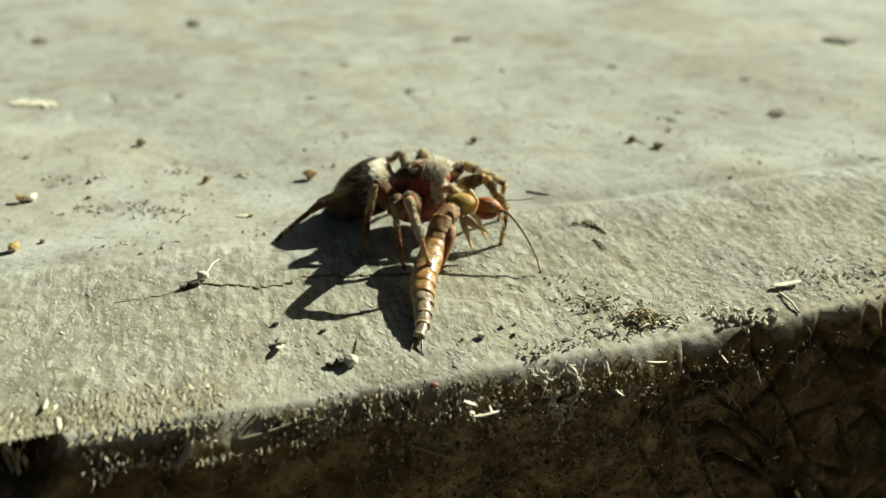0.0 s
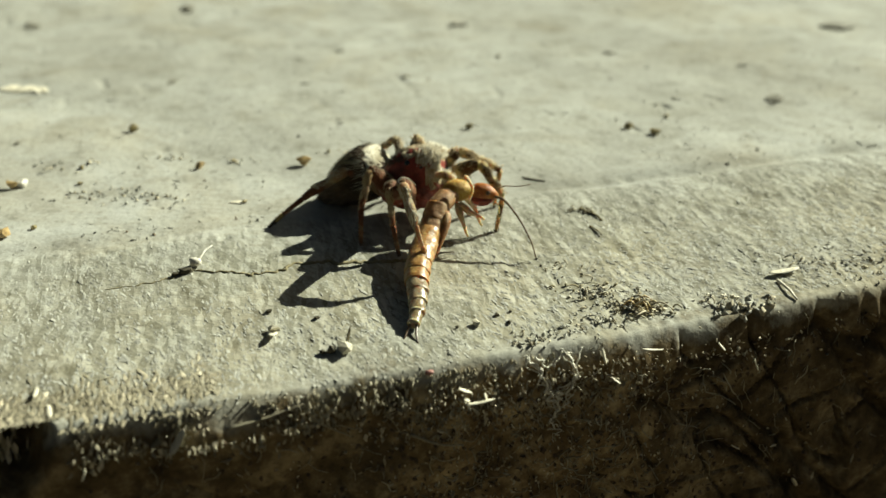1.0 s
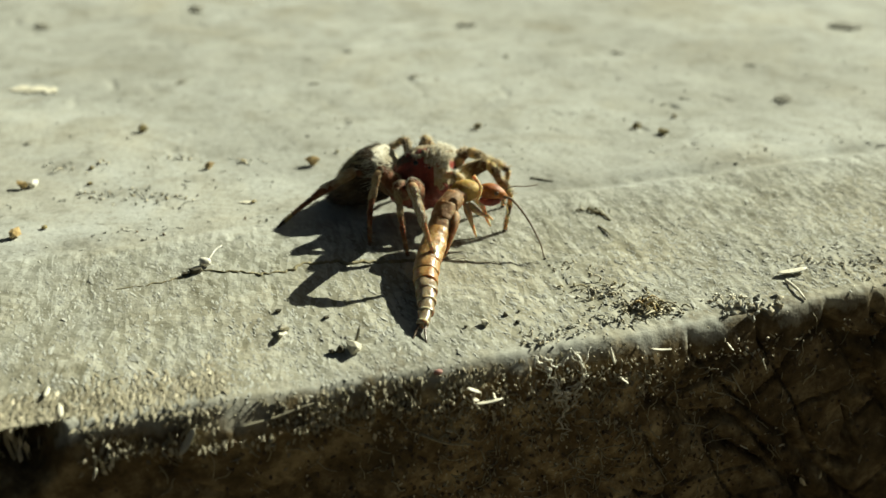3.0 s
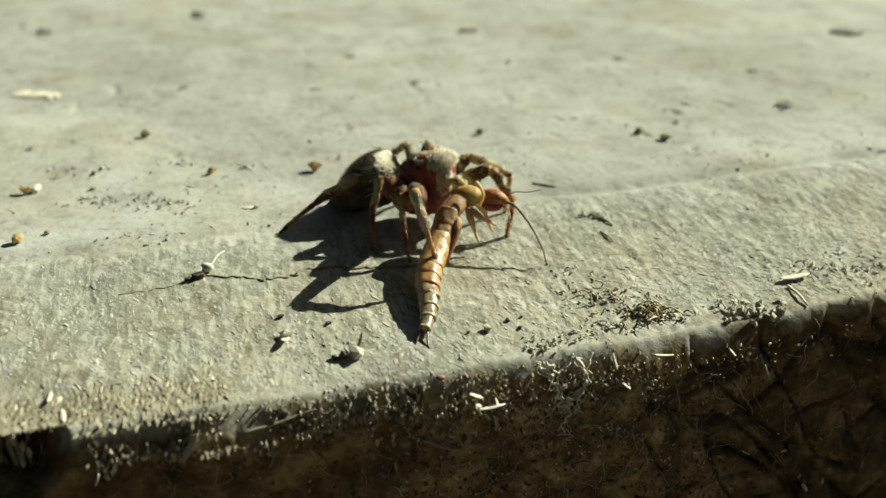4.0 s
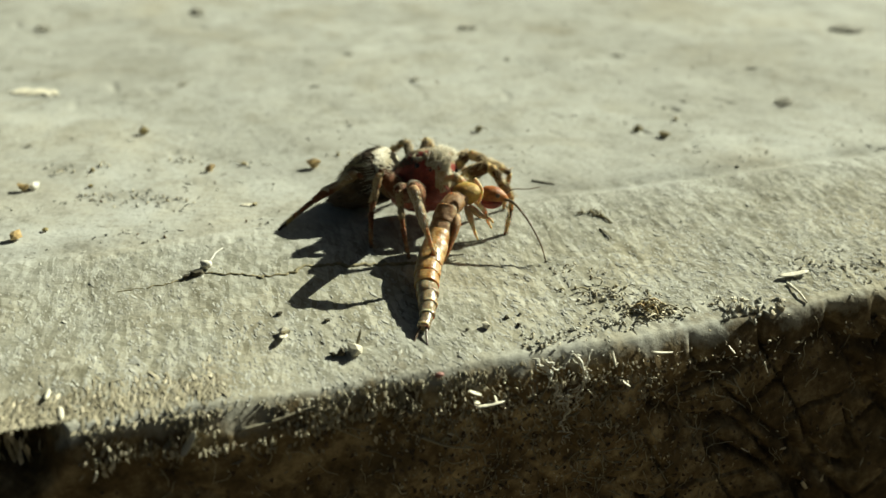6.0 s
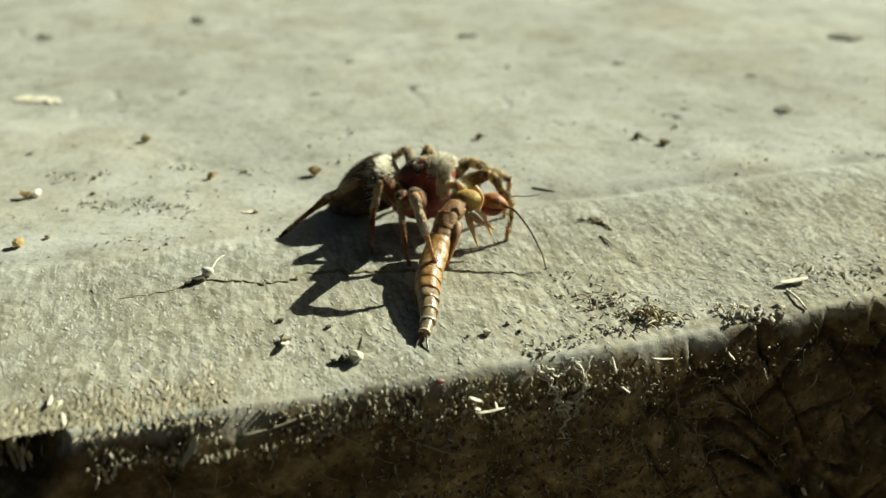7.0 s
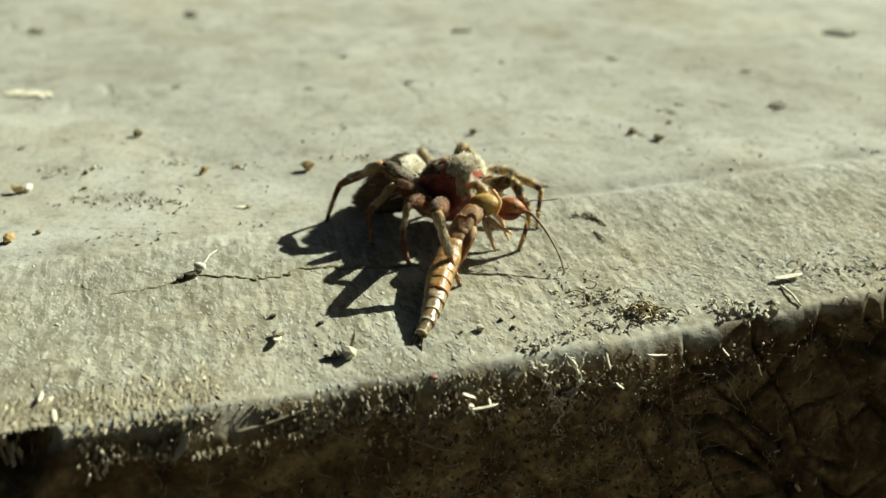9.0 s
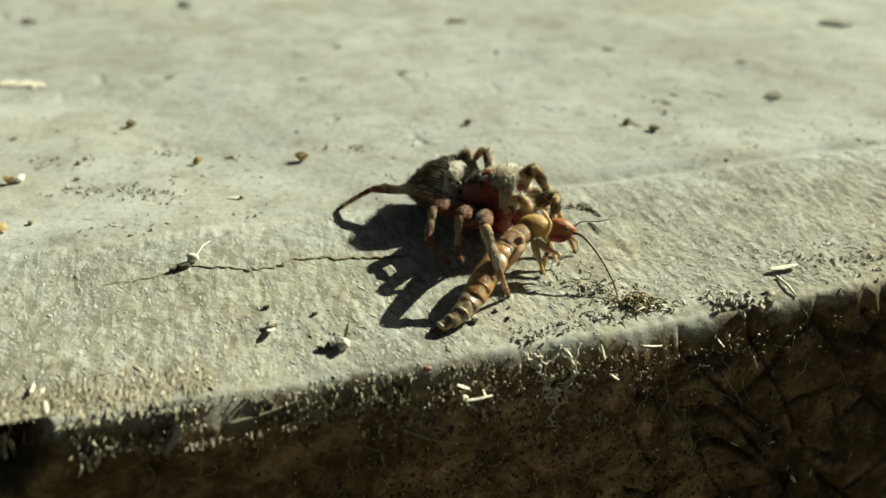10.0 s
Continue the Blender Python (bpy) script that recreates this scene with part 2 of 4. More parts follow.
LEGPALE = material("pale hairy leg", [(0.16, 0.085, 0.035), (0.36, 0.25, 0.13), (0.56, 0.46, 0.30)], 1500, 0.75, 0.8, 6000, specular=0.2, subsurface=0.4)
PALEFUR = material("pale cream fur", [(0.26, 0.22, 0.14), (0.50, 0.46, 0.35), (0.74, 0.70, 0.58)], 1200, 0.95, 1.0, 5000, specular=0.2)
LEGDARK = material("black leg with yellow ring", [(0.02, 0.014, 0.008), (0.05, 0.03, 0.015)], 1200, 0.6, 0.5, 6000, bands=((0.36, 0.27, 0.09), 900, 0.3, 0))
FUR = material("tan bristle", [(0.28, 0.21, 0.11), (0.50, 0.40, 0.24)], 900, 0.6, 0.0)
FUROLIVE = material("olive and cream hair", [(0.13, 0.11, 0.05), (0.38, 0.34, 0.21)], 900, 0.7, 0.0, island=0.6)
FURDARK = material("brown bristle", [(0.04, 0.028, 0.015), (0.11, 0.07, 0.035)], 900, 0.6, 0.0)
FURWHITE = material("cream bristle", [(0.50, 0.45, 0.33), (0.70, 0.66, 0.53)], 900, 0.6, 0.0)
EYE = material("black eye", [(0.008, 0.006, 0.005), (0.015, 0.012, 0.01)], 900, 0.08, 0.0, specular=0.8)
PALP = material("cream palp with brown rings", [(0.34, 0.23, 0.09), (0.60, 0.48, 0.25), (0.74, 0.66, 0.44)], 1800, 0.65, 0.6, 6000, subsurface=0.5, bands=((0.16, 0.09, 0.03), 700, 0.22, 0))
PREYAMBER = material("glossy amber cuticle", [(0.17, 0.075, 0.02), (0.40, 0.22, 0.07), (0.62, 0.47, 0.25)], 1000, 0.36, 0.8, 1500, subsurface=0.6, coat=0.35)
PREYBROWN = material("olive brown cuticle", [(0.10, 0.045, 0.018), (0.26, 0.145, 0.065), (0.46, 0.33, 0.19)], 1300, 0.6, 0.8, 2600, subsurface=0.4, specular=0.25)
PREYTAIL = material("greyish olive tail cuticle", [(0.13, 0.085, 0.04), (0.46, 0.37, 0.23)], 1000, 0.25, 0.6, 2600, subsurface=0.5, coat=0.35)
PREYMARGIN = material("brown ring margin", [(0.20, 0.10, 0.033), (0.36, 0.22, 0.09)], 900, 0.35, 0.2, 3500, subsurface=0.6, coat=0.5)
PREYPALE = material("pale amber cuticle", [(0.40, 0.29, 0.14), (0.66, 0.56, 0.36)], 1000, 0.45, 0.5, 3500, subsurface=0.5, coat=0.3)
PREYYELLOW = material("yellow cuticle", [(0.24, 0.13, 0.02), (0.40, 0.26, 0.06), (0.58, 0.44, 0.16)], 1300, 0.55, 0.9, 3000, subsurface=0.5, specular=0.3)
PREYORANGE = material("orange-red cuticle", [(0.14, 0.035, 0.006), (0.28, 0.085, 0.015), (0.42, 0.18, 0.04)], 1500, 0.45, 0.6, 3500, subsurface=0.35, specular=0.35)
PREYDARK = material("dark brown cuticle", [(0.035, 0.02, 0.01), (0.11, 0.06, 0.025)], 1200, 0.4, 0.5, 3500, coat=0.25)
ANTENNA = material("brown antenna", [(0.10, 0.06, 0.03), (0.20, 0.13, 0.06)], 900, 0.5, 0.0)


# ---- mesh tools, in millimetres ----
def link(name, bm, mats, parent=None, label="", smooth=True):
    me = bpy.data.meshes.new(name)
    bmesh.ops.scale(bm, vec=(MM, MM, MM), verts=bm.verts)
    bm.normal_update()
    bm.to_mesh(me)
    bm.free()
    for m in mats if isinstance(mats, (list, tuple)) else [mats]:
        me.materials.append(m)
    if smooth:
        me.polygons.foreach_set("use_smooth", [True] * len(me.polygons))
    ob = new(name, me)
    ob.parent = parent
    if label:
        tagged(ob, label)
    return ob


def part(name, bm, mats, parent, label="", at=None):
    ob = link(name, bm, mats, parent, label)
    if at is not None:
        ob.matrix_basis = at
    return ob


def thing(name, label, category, at, group="", kind=""):
    ob = new(name)
    ob.empty_display_size = 0.001
    ob.matrix_basis = at
    return tagged(ob, label, category, group, kind)


def place(x, y, z, rx=0, ry=0, rz=0):
    return pose(x * MM, y * MM, z * MM, rx, ry, rz)


def tube(bm, pts, radii, sides=8, squash=1.0, jitter=0.0, seed=0):
    """A closed tube through the points; radii in width, width * squash in height."""
    pts = [Vector(p) for p in pts]
    rng = random.Random(seed)
    rings = []
    side = None
    for i, p in enumerate(pts):
        d = (pts[min(i + 1, len(pts) - 1)] - pts[max(i - 1, 0)]).normalized()
        if side is None:
            side = d.cross(Vector((0, 0, 1)))
            if side.length < 1e-3:
                side = Vector((0, 1, 0))
        side = (side - d * side.dot(d)).normalized()
        up = side.cross(d)
        r = radii[i]
        ring = []
        for k in range(sides):
            a = 2 * math.pi * k / sides
            rr = r * (1 + jitter * rng.uniform(-1, 1))
            ring.append(bm.verts.new(p + side * (rr * math.cos(a)) + up * (rr * squash * math.sin(a))))
        rings.append(ring)
    for a, b in zip(rings, rings[1:]):
        for k in range(sides):
            bm.faces.new((a[k], a[(k + 1) % sides], b[(k + 1) % sides], b[k]))
    bm.faces.new(rings[0][::-1])
    bm.faces.new(rings[-1])
    return bm


def smooth_line(pts, n):
    """n + 1 points along a smooth curve through pts, evenly by length."""
    P = [Vector(p) for p in pts]
    P = [P[0] * 2 - P[1]] + P + [P[-1] * 2 - P[-2]]
    fine = []
    for i in range(1, len(P) - 2):
        for k in range(12):
            t = k / 12
            a, b, c, d = P[i - 1:i + 3]
            fine.append(0.5 * (2 * b + (c - a) * t + (2 * a - 5 * b + 4 * c - d) * t * t + (3 * b - a - 3 * c + d) * t ** 3))
    fine.append(P[-2])
    run = [0.0]
    for a, b in zip(fine, fine[1:]):
        run.append(run[-1] + (b - a).length)
    out = []
    j = 0
    for i in range(n + 1):
        s = run[-1] * i / n
        while j < len(run) - 2 and run[j + 1] < s:
            j += 1
        f = (s - run[j]) / max(1e-9, run[j + 1] - run[j])
        out.append(fine[j].lerp(fine[j + 1], min(1, f)))
    return out


def blob(bm, c, r, seed=0, rough=0.18, sub=2, freq=1.0):
    """A rounded lump at c with half-sizes r."""
    made = bmesh.ops.create_icosphere(bm, subdivisions=sub, radius=1.0)["verts"]
    for v in made:
        k = 1 + rough * noise.noise(v.co * freq * 1.6 + Vector((seed * 7.3, seed * 1.7, 0)))
        v.co = Vector((v.co.x * r[0] * k, v.co.y * r[1] * k, v.co.z * r[2] * k)) + Vector(c)
    return made


def spike(bm, p, d, r):
    """A thin three-sided bristle from p along d."""
    p, d = Vector(p), Vector(d)
    s = d.cross(Vector((0.3, 0.5, 0.8)))
    s = s.normalized() * r
    u = d.normalized().cross(s)
    b = [bm.verts.new(p + s * math.cos(a) + u * math.sin(a)) for a in (0, 2.094, 4.189)]
    t = bm.verts.new(p + d)
    for k in range(3):
        bm.faces.new((b[k], b[(k + 1) % 3], t))


def chip(bm, p, size, flat, rng):
    """An angular flake: a jittered, squashed octahedron."""
    q = Euler((rng.uniform(0, 6.3), rng.uniform(0, 6.3), rng.uniform(0, 6.3))).to_matrix()
    e = []
    for ax, k in ((0, 1), (0, -1), (1, 1), (1, -1), (2, 1), (2, -1)):
        v = Vector((0, 0, 0))
        v[ax] = k * size * rng.uniform(0.6, 1.2) * (1.0, 0.6, flat)[ax]
        v += Vector([rng.uniform(-0.2, 0.2) * size for _ in range(3)])
        e.append(bm.verts.new(Vector(p) + q @ v))
    for a, b, c in ((0, 2, 4), (2, 1, 4), (1, 3, 4), (3, 0, 4), (2, 0, 5), (1, 2, 5), (3, 1, 5), (0, 3, 5)):
        bm.faces.new((e[a], e[b], e[c]))


# ---- the concrete ledge ----
CE, SE = math.cos(TURN), math.sin(TURN)
EDGE, FACE = 10.7, 11.5             # where the top starts to round, where the face stands (v, mm)


def uv_to_xy(u, v):
    return u * CE + v * SE, u * SE - v * CE


def xy_to_uv(x, y):
    return x * CE + y * SE, x * SE - y * CE


def top_z(v):
    """The plain height of the top at v, before its relief."""
    dip = -0.08 * math.exp(-((v + 4.5) / 0.75) ** 2)
    if v < -4.0:
        return dip
    s = -(v + 4.0) ** 2 * 0.015 if v < -1.0 else -0.135 - (v + 1.0) * 0.09
    if v > EDGE:
        s -= (v - EDGE) ** 2 * 2.0
    return s + dip


LOW = top_z(FACE)


def edge_shift(u, v):
    """The edge draws back a little towards the broken corner."""
    return (min(0.0, max(-0.5, 0.02 * u)) - max(0.0, min(0.9, 0.05 * (u - 5.0)))) * min(1.0, max(0.0, (v - 5.0) / 4.0)) + 0.12 * noise.noise(Vector((u * 0.4, 2, 9))) * (1 if v > 8 else 0)


def relief(u, v, z):
    """Unevenness of the concrete, in mm."""
    p = Vector((u, v, z))
    n = noise.fractal(p * 0.13, 1.0, 2.0, 2) * 0.16 + noise.noise(p * 0.9) * 0.025
    edge = min(1.0, max(0.0, (v + 5.0) / 6.0))
    if edge:
        rough = 0.6 + 0.8 * noise.noise(Vector((u * 0.12, v * 0.2, 17))) + (0.35 if u > 7 else 0.0)
        n += noise.fractal(Vector((u * 2.0, v * 1.25, z * 1.5)) + Vector((9, 3, 1)), 0.75, 2.2, 3) * 0.065 * edge * max(0.3, rough)
    if -10 < v < 0:                                                # the shallow step where the top breaks into the slope
        n -= (0.04 + 0.2 * min(1.0, max(0.0, (u - 3) / 8))) * math.exp(-((v + 4.7 + 0.5 * noise.noise(Vector((u * 0.2, 3, 3)))) / 0.6) ** 2)
    pits = noise.noise(p * 0.7 + Vector((31, 7, 2)))
    if pits < -0.5 and v < -3:
        n += (pits + 0.5) * 0.6
    return n


def face_v(u, z):
    """How far out the front face stands at u and height z."""
    if z > LOW:
        return EDGE + math.sqrt(max(0.0, (-1.19 - z) / 2.0)) + edge_shift(u, FACE)
    n = relief(u, FACE, z) * 1.6 + 0.55 * noise.noise(Vector((u * 0.22, z * 0.28, 4)))
    crack = noise.noise(Vector((u * 0.35 + 0.3 * z, z * 0.12, 23)))
    n -= 0.75 * max(0.0, 1 - abs(crack) / 0.06) * (1 if u > 6 else 0.25)
    plate = noise.noise(Vector((u * 0.16 - 0.2 * z, z * 0.3, 57)))
    n -= 0.6 * max(0.0, 1 - abs(plate) / 0.05) * (1 if u > 8 else 0.2)
    return FACE + edge_shift(u, FACE) + n - 0.045 * (LOW - z)


def ground(x, y):
    """Height of the top, with its relief, at a place in mm."""
    u, v = xy_to_uv(x, y)
    v -= edge_shift(u, v)
    return top_z(min(v, FACE)) + relief(u, v, 0.0) * (1.0 if v < EDGE else 0.5)


def on_face(u, z, lift=0.0):
    """A point on the front face."""
    x, y = uv_to_xy(u, face_v(u, z) + lift)
    return Vector((x, y, z))


def steps(a, b, step):
    n = max(1, round((b - a) / step))
    return [a + (b - a) * i / n for i in range(n)]


def build_ledge():
    us = steps(-900, -60, 60) + steps(-60, -27, 1.2) + steps(-27, 34, 0.15) + steps(34, 60, 1.0) + steps(60, 900, 60) + [900]
    prof = [(v, 0.0) for v in steps(-1200, -70, 80) + steps(-70, -24, 0.7) + steps(-24, -5, 0.36) + steps(-5, EDGE, 0.13)]
    prof += [(v, 0.0) for v in steps(EDGE, FACE, 0.12)]
    prof += [(FACE, LOW - d) for d in steps(0.0, 13, 0.15) + steps(13, 40, 2.0) + [40, 150]]
    verts, faces = [], []
    for v, zf in prof:
        z0 = zf if v == FACE else top_z(v)
        slope = 0.0 if v <= EDGE else (v - EDGE) / (FACE - EDGE)
        for u in us:
            if v == FACE:
                vv, zz = face_v(u, z0), z0
            else:
                n = relief(u, v, 0.0)
                vv, zz = v + edge_shift(u, v) + slope ** 3 * (face_v(u, LOW) - FACE - edge_shift(u, FACE)), z0 + n * (1 - 0.7 * slope)
            if v > 10.3:                                           # a broken notch in the edge
                w = min(1.0, max(0.0, (-19.5 + 0.5 * noise.noise(Vector((0, 5, zz * 1.1))) - 0.5 * max(0.0, -1.6 - zz) - u) / 0.6)) * (1.0 if zz > -2.9 else max(0.0, 1 - (-2.9 - zz) / 1.2))
                vv -= 2.4 * w * min(1.0, (v - 10.3) / 0.3)
            x, y = uv_to_xy(u, vv)
            verts.append((x * MM, y * MM, zz * MM))
    nu = len(us)
    for j in range(len(prof) - 1):
        v, zf = prof[j]
        for i in range(nu - 1):
            a = j * nu + i
            faces.append((a, a + nu, a + nu + 1, a + 1))
    rims = [[i for i in range(nu)], [j * nu for j in range(len(prof))][::-1], [j * nu + nu - 1 for j in range(len(prof))]]
    for rim in rims:                                               # back and ends down to the earth
        first = len(verts)
        for i in rim:
            verts.append((verts[i][0], verts[i][1], -0.152))
        for k in range(len(rim) - 1):
            faces.append((rim[k], rim[k + 1], first + k + 1, first + k))
    me = bpy.data.meshes.new("ledge")
    me.from_pydata(verts, [], faces)
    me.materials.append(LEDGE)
    me.polygons.foreach_set("use_smooth", [True] * len(faces))
    ob = new("pavement", me)
    tagged(ob, "weathered grey concrete ledge with a crumbling, dirt-crusted front face", "concrete ledge", kind="structure")
    return ob


ledge = build_ledge()

bm = bmesh.new()
bmesh.ops.create_grid(bm, x_segments=40, y_segments=40, size=400000)
for v in bm.verts:
    v.co.z = -150
earth = link("ground", bm, EARTH)
tagged(earth, "bare brown earth below the concrete ledge", "ground", kind="structure")


# ---- grit, crumbs and fibres ----
def sliver(bm, p, d, width, rng, flat=False):
    """A flat, pointed flake along d."""
    p, d = Vector(p), Vector(d)
    lean = Vector((0, 0, 1)) if flat else Vector([rng.gauss(0, 1) for _ in range(3)])
    s = d.cross(lean + Vector([rng.gauss(0, 0.15) for _ in range(3)])).normalized() * width
    t = d.normalized().cross(s) * (0.14 if flat else 0.35)
    q = [bm.verts.new(p + k) for k in (-d * 0.5, s - d * 0.15 * rng.random(), d * 0.5 * rng.uniform(0.7, 1.1), -s + d * 0.2 * rng.random())]
    up, dn = bm.verts.new(p + t), bm.verts.new(p - t)
    for k in range(4):
        bm.faces.new((q[k], q[(k + 1) % 4], up))
        bm.faces.new((q[(k + 1) % 4], q[k], dn))


def build_grit():
    rng = random.Random(11)
    fine, flakes, crust, straw = bmesh.new(), bmesh.new(), bmesh.new(), bmesh.new()
    for _ in range(27000):                                         # scales lapping down the slope
        u, v = rng.uniform(-26, 33), rng.uniform(-3.5, 11.1)
        dense = 0.20 + 0.40 * (v + 3.5) / 14 + 0.45 * noise.noise(Vector((u * 0.15, v * 0.2, 5))) + (0.25 if u > 6 else 0)
        if rng.random() > dense or u < -18.8 and v > 9.0 or u > -2 and v > 10.2:
            continue
        x, y = uv_to_xy(u, v + edge_shift(u, v))
        size = rng.uniform(0.035, 0.09) * (1.8 if rng.random() < 0.05 else 1)
        z = ground(x, y)
        if rng.random() < 0.93:
            spread = 0.3 if u < 5 else 0.9
            dx, dy = uv_to_xy(rng.gauss(0.12, spread), 1.0)
            d = Vector((dx, dy, rng.uniform(-0.13, -0.03))).normalized()
            sliver(fine, (x, y, z + 0.004), d * size * rng.uniform(3.0, 7.0), size * rng.uniform(0.6, 1.1), rng, True)
        else:
            chip(fine if rng.random() < 0.9 else crust, (x, y, z - size * 0.35), size * 0.8, 0.4, rng)
    for _ in range(1700):
        u, v = rng.uniform(-36, 42), -4.5 - 40 * rng.random() ** 1.6
        if noise.noise(Vector((u * 0.12, v * 0.15, 41))) < -0.1:
            continue
        x, y = uv_to_xy(u, v)
        size = rng.uniform(0.05, 0.17)
        if rng.random() < 0.5:
            d = Vector((rng.gauss(0, 1), rng.gauss(0, 0.6), 0.05)).normalized()
            sliver(fine, (x, y, ground(x, y) + 0.02), d * size * rng.uniform(2, 5), size * rng.uniform(0.5, 1.1), rng, True)
        else:
            chip(fine if rng.random() < 0.85 else crust, (x, y, ground(x, y) + size * 0.05), size, 0.4, rng)
    for _ in range(800):                                          # flakes hanging along the broken edge
        u = rng.uniform(-26, 33)
        if rng.random() < 0.35:
            u = rng.uniform(-19, 6)
        if u < -19.3 or u > 6 and rng.random() < 0.75:
            continue
        z = LOW + 1.2 - (2.0 if u < -7 else 3.0) * rng.random() ** 1.2
        v = face_v(u, z) if z < LOW else EDGE + math.sqrt(max(0.0, (-1.19 - z) / 2.0)) + edge_shift(u, FACE)
        x, y = uv_to_xy(u, v + 0.05)
        d = Vector((rng.gauss(0, 0.5), rng.gauss(-0.5, 0.4), rng.gauss(-0.6, 0.6))).normalized()
        k = 1.0
        if z > LOW + 0.2:
            if rng.random() < 0.35:
                continue
            k = 0.75
        sliver(flakes if rng.random() < 0.6 else straw, (x, y, z), d * rng.uniform(0.2, 0.55) * k, rng.uniform(0.05, 0.14) * k, rng)
    for _ in range(1700):                                          # larger flakes peeling off the rim
        u = rng.uniform(-19, -1) if rng.random() < 0.5 else rng.uniform(-1, 32)
        z = LOW + 1.15 - (1.35 if u < -5 else 2.0) * rng.random()
        v = face_v(u, z) if z < LOW else EDGE + math.sqrt(max(0.0, (-1.19 - z) / 2.0)) + edge_shift(u, FACE)
        if noise.noise(Vector((u * 0.5, z * 0.3, 12))) < -0.3 or u > 6 and rng.random() < 0.8 or u > 2 and z > LOW - 0.1:
            continue
        hang = max(0.0, -1.2 - z) * 0.16 if u < -2 else 0.0           # a thatch that stands off the face
        x, y = uv_to_xy(u, v + 0.08 + hang * rng.random())
        d = Vector((rng.gauss(0.1, 0.35), rng.gauss(-0.5, 0.25), rng.gauss(-0.7, 0.35))).normalized()
        sliver(flakes if rng.random() < (0.22 if u < -2 else 0.65) else straw, (x, y, z), d * rng.uniform(0.35, 0.9) * (0.6 if u < -5 else 0.5), rng.uniform(0.05, 0.12), rng)
    for _ in range(2600):
        u, d = (rng.gauss(0, 9) if rng.random() < 0.6 else rng.uniform(-20, 33)), 10 * rng.random() ** 1.3
        if u < -18.8 or u < -6 and rng.random() < 0.65:
            continue
        p = on_face(u, LOW - d, 0.04)
        size = rng.uniform(0.06, 0.24)
        pick = rng.random()
        if pick < 0.7:
            chip(crust, p, size, 0.5, rng)
        else:
            d = Vector((rng.gauss(0, 0.6), rng.gauss(-0.3, 0.3), rng.gauss(0, 1))).normalized()
            sliver(straw if pick < 0.9 else flakes, p, d * size * rng.uniform(1.5, 4), size * 0.35, rng)
    for _ in range(1500):                                          # husky litter at the near corner
        u, v = -27 + 14 * rng.random() ** 1.6, rng.gauss(9.9, 0.8)
        v = min(v, 10.2 if u < -19.3 else 11.0)
        x, y = uv_to_xy(u, v + edge_shift(u, v))
        d = Vector((rng.gauss(0.15, 0.3), rng.gauss(-0.85, 0.25), rng.gauss(-0.12, 0.1))).normalized()
        sliver(straw if rng.random() < 0.85 else flakes, (x, y, ground(x, y) + 0.02), d * rng.uniform(0.45, 1.0), rng.uniform(0.05, 0.12), rng, True)
    for _ in range(110):                                           # blades hanging in the broken notch
        u, z = rng.uniform(-27, -20.6), rng.uniform(-3.6, -1.9)
        x, y = uv_to_xy(u, 9.1 + edge_shift(u, 10) + rng.uniform(0, 0.5))
        d = Vector((rng.gauss(0.15, 0.2), rng.gauss(-0.2, 0.15), -1)).normalized()
        sliver(straw if rng.random() < 0.7 else flakes, (x, y, z), d * rng.uniform(0.6, 1.5), rng.uniform(0.08, 0.18), rng)
    for _ in range(900):                                           # pale specks on the dark face
        u, z = rng.gauss(1.5, 5.5), LOW + 0.6 - 6.5 * rng.random() ** 1.4
        chip(flakes, on_face(u, z, rng.uniform(0.1, 0.5)), rng.uniform(0.05, 0.14), 0.5, rng)
    tagged(link("grit", fine, GRIT, smooth=False), "fine pale grit over the concrete edge", "grit", kind="stuff")
    tagged(link("flakes", flakes, FLAKE, smooth=False), "pale concrete flakes clinging to the dark face", "grit", kind="stuff")
    tagged(link("straw_litter", straw, FIBRE, smooth=False), "dry straw-coloured litter along the broken edge", "litter", kind="stuff")
    tagged(link("soil_crumbs", crust, SOILCHIP, smooth=False), "brown soil crumbs on concrete", "soil", kind="stuff")
    threads = bmesh.new()                                          # fine rootlets on the face
    for _ in range(380):
        u, d = (rng.gauss(2, 6) if rng.random() < 0.7 else rng.uniform(-18, 30)), 0.2 + 8 * rng.random() ** 1.2
        p = on_face(u, LOW - d, 0.08)
        q, pts = Vector((rng.gauss(0, 0.7), 0, rng.gauss(0, 1))).normalized(), [p]
        for _ in range(4):
            q = (q + Vector((rng.gauss(0, 0.35), rng.gauss(0, 0.1), rng.gauss(0, 0.35)))).normalized()
            pts.append(pts[-1] + q * rng.uniform(0.1, 0.4))
        tube(threads, smooth_line(pts, 8), [rng.uniform(0.015, 0.04)] * 9, 4)
    tagged(link("rootlets", threads, FIBRE), "fine dry rootlets on the dark face", "rootlets", kind="stuff")


build_grit()


# ---- loose grains and litter ----
def lump(name, label, category, mat, x, y, r, seed, flat=0.75, sink=0.25, group="", stretch=1.0):
    """A single grain resting on the ledge."""
    bm = bmesh.new()
    blob(bm, (0, 0, 0), (r * stretch, r * 0.8, r * flat * 0.9), seed, 0.9, 2 if r > 0.5 else 1, 1.5)
    ob = link(name, bm, mat, smooth=False)
    ob.matrix_basis = place(x, y, ground(x, y) + r * flat * (1 - sink), 0, 0, (seed * 47) % 360)
    return tagged(ob, label, category, group)


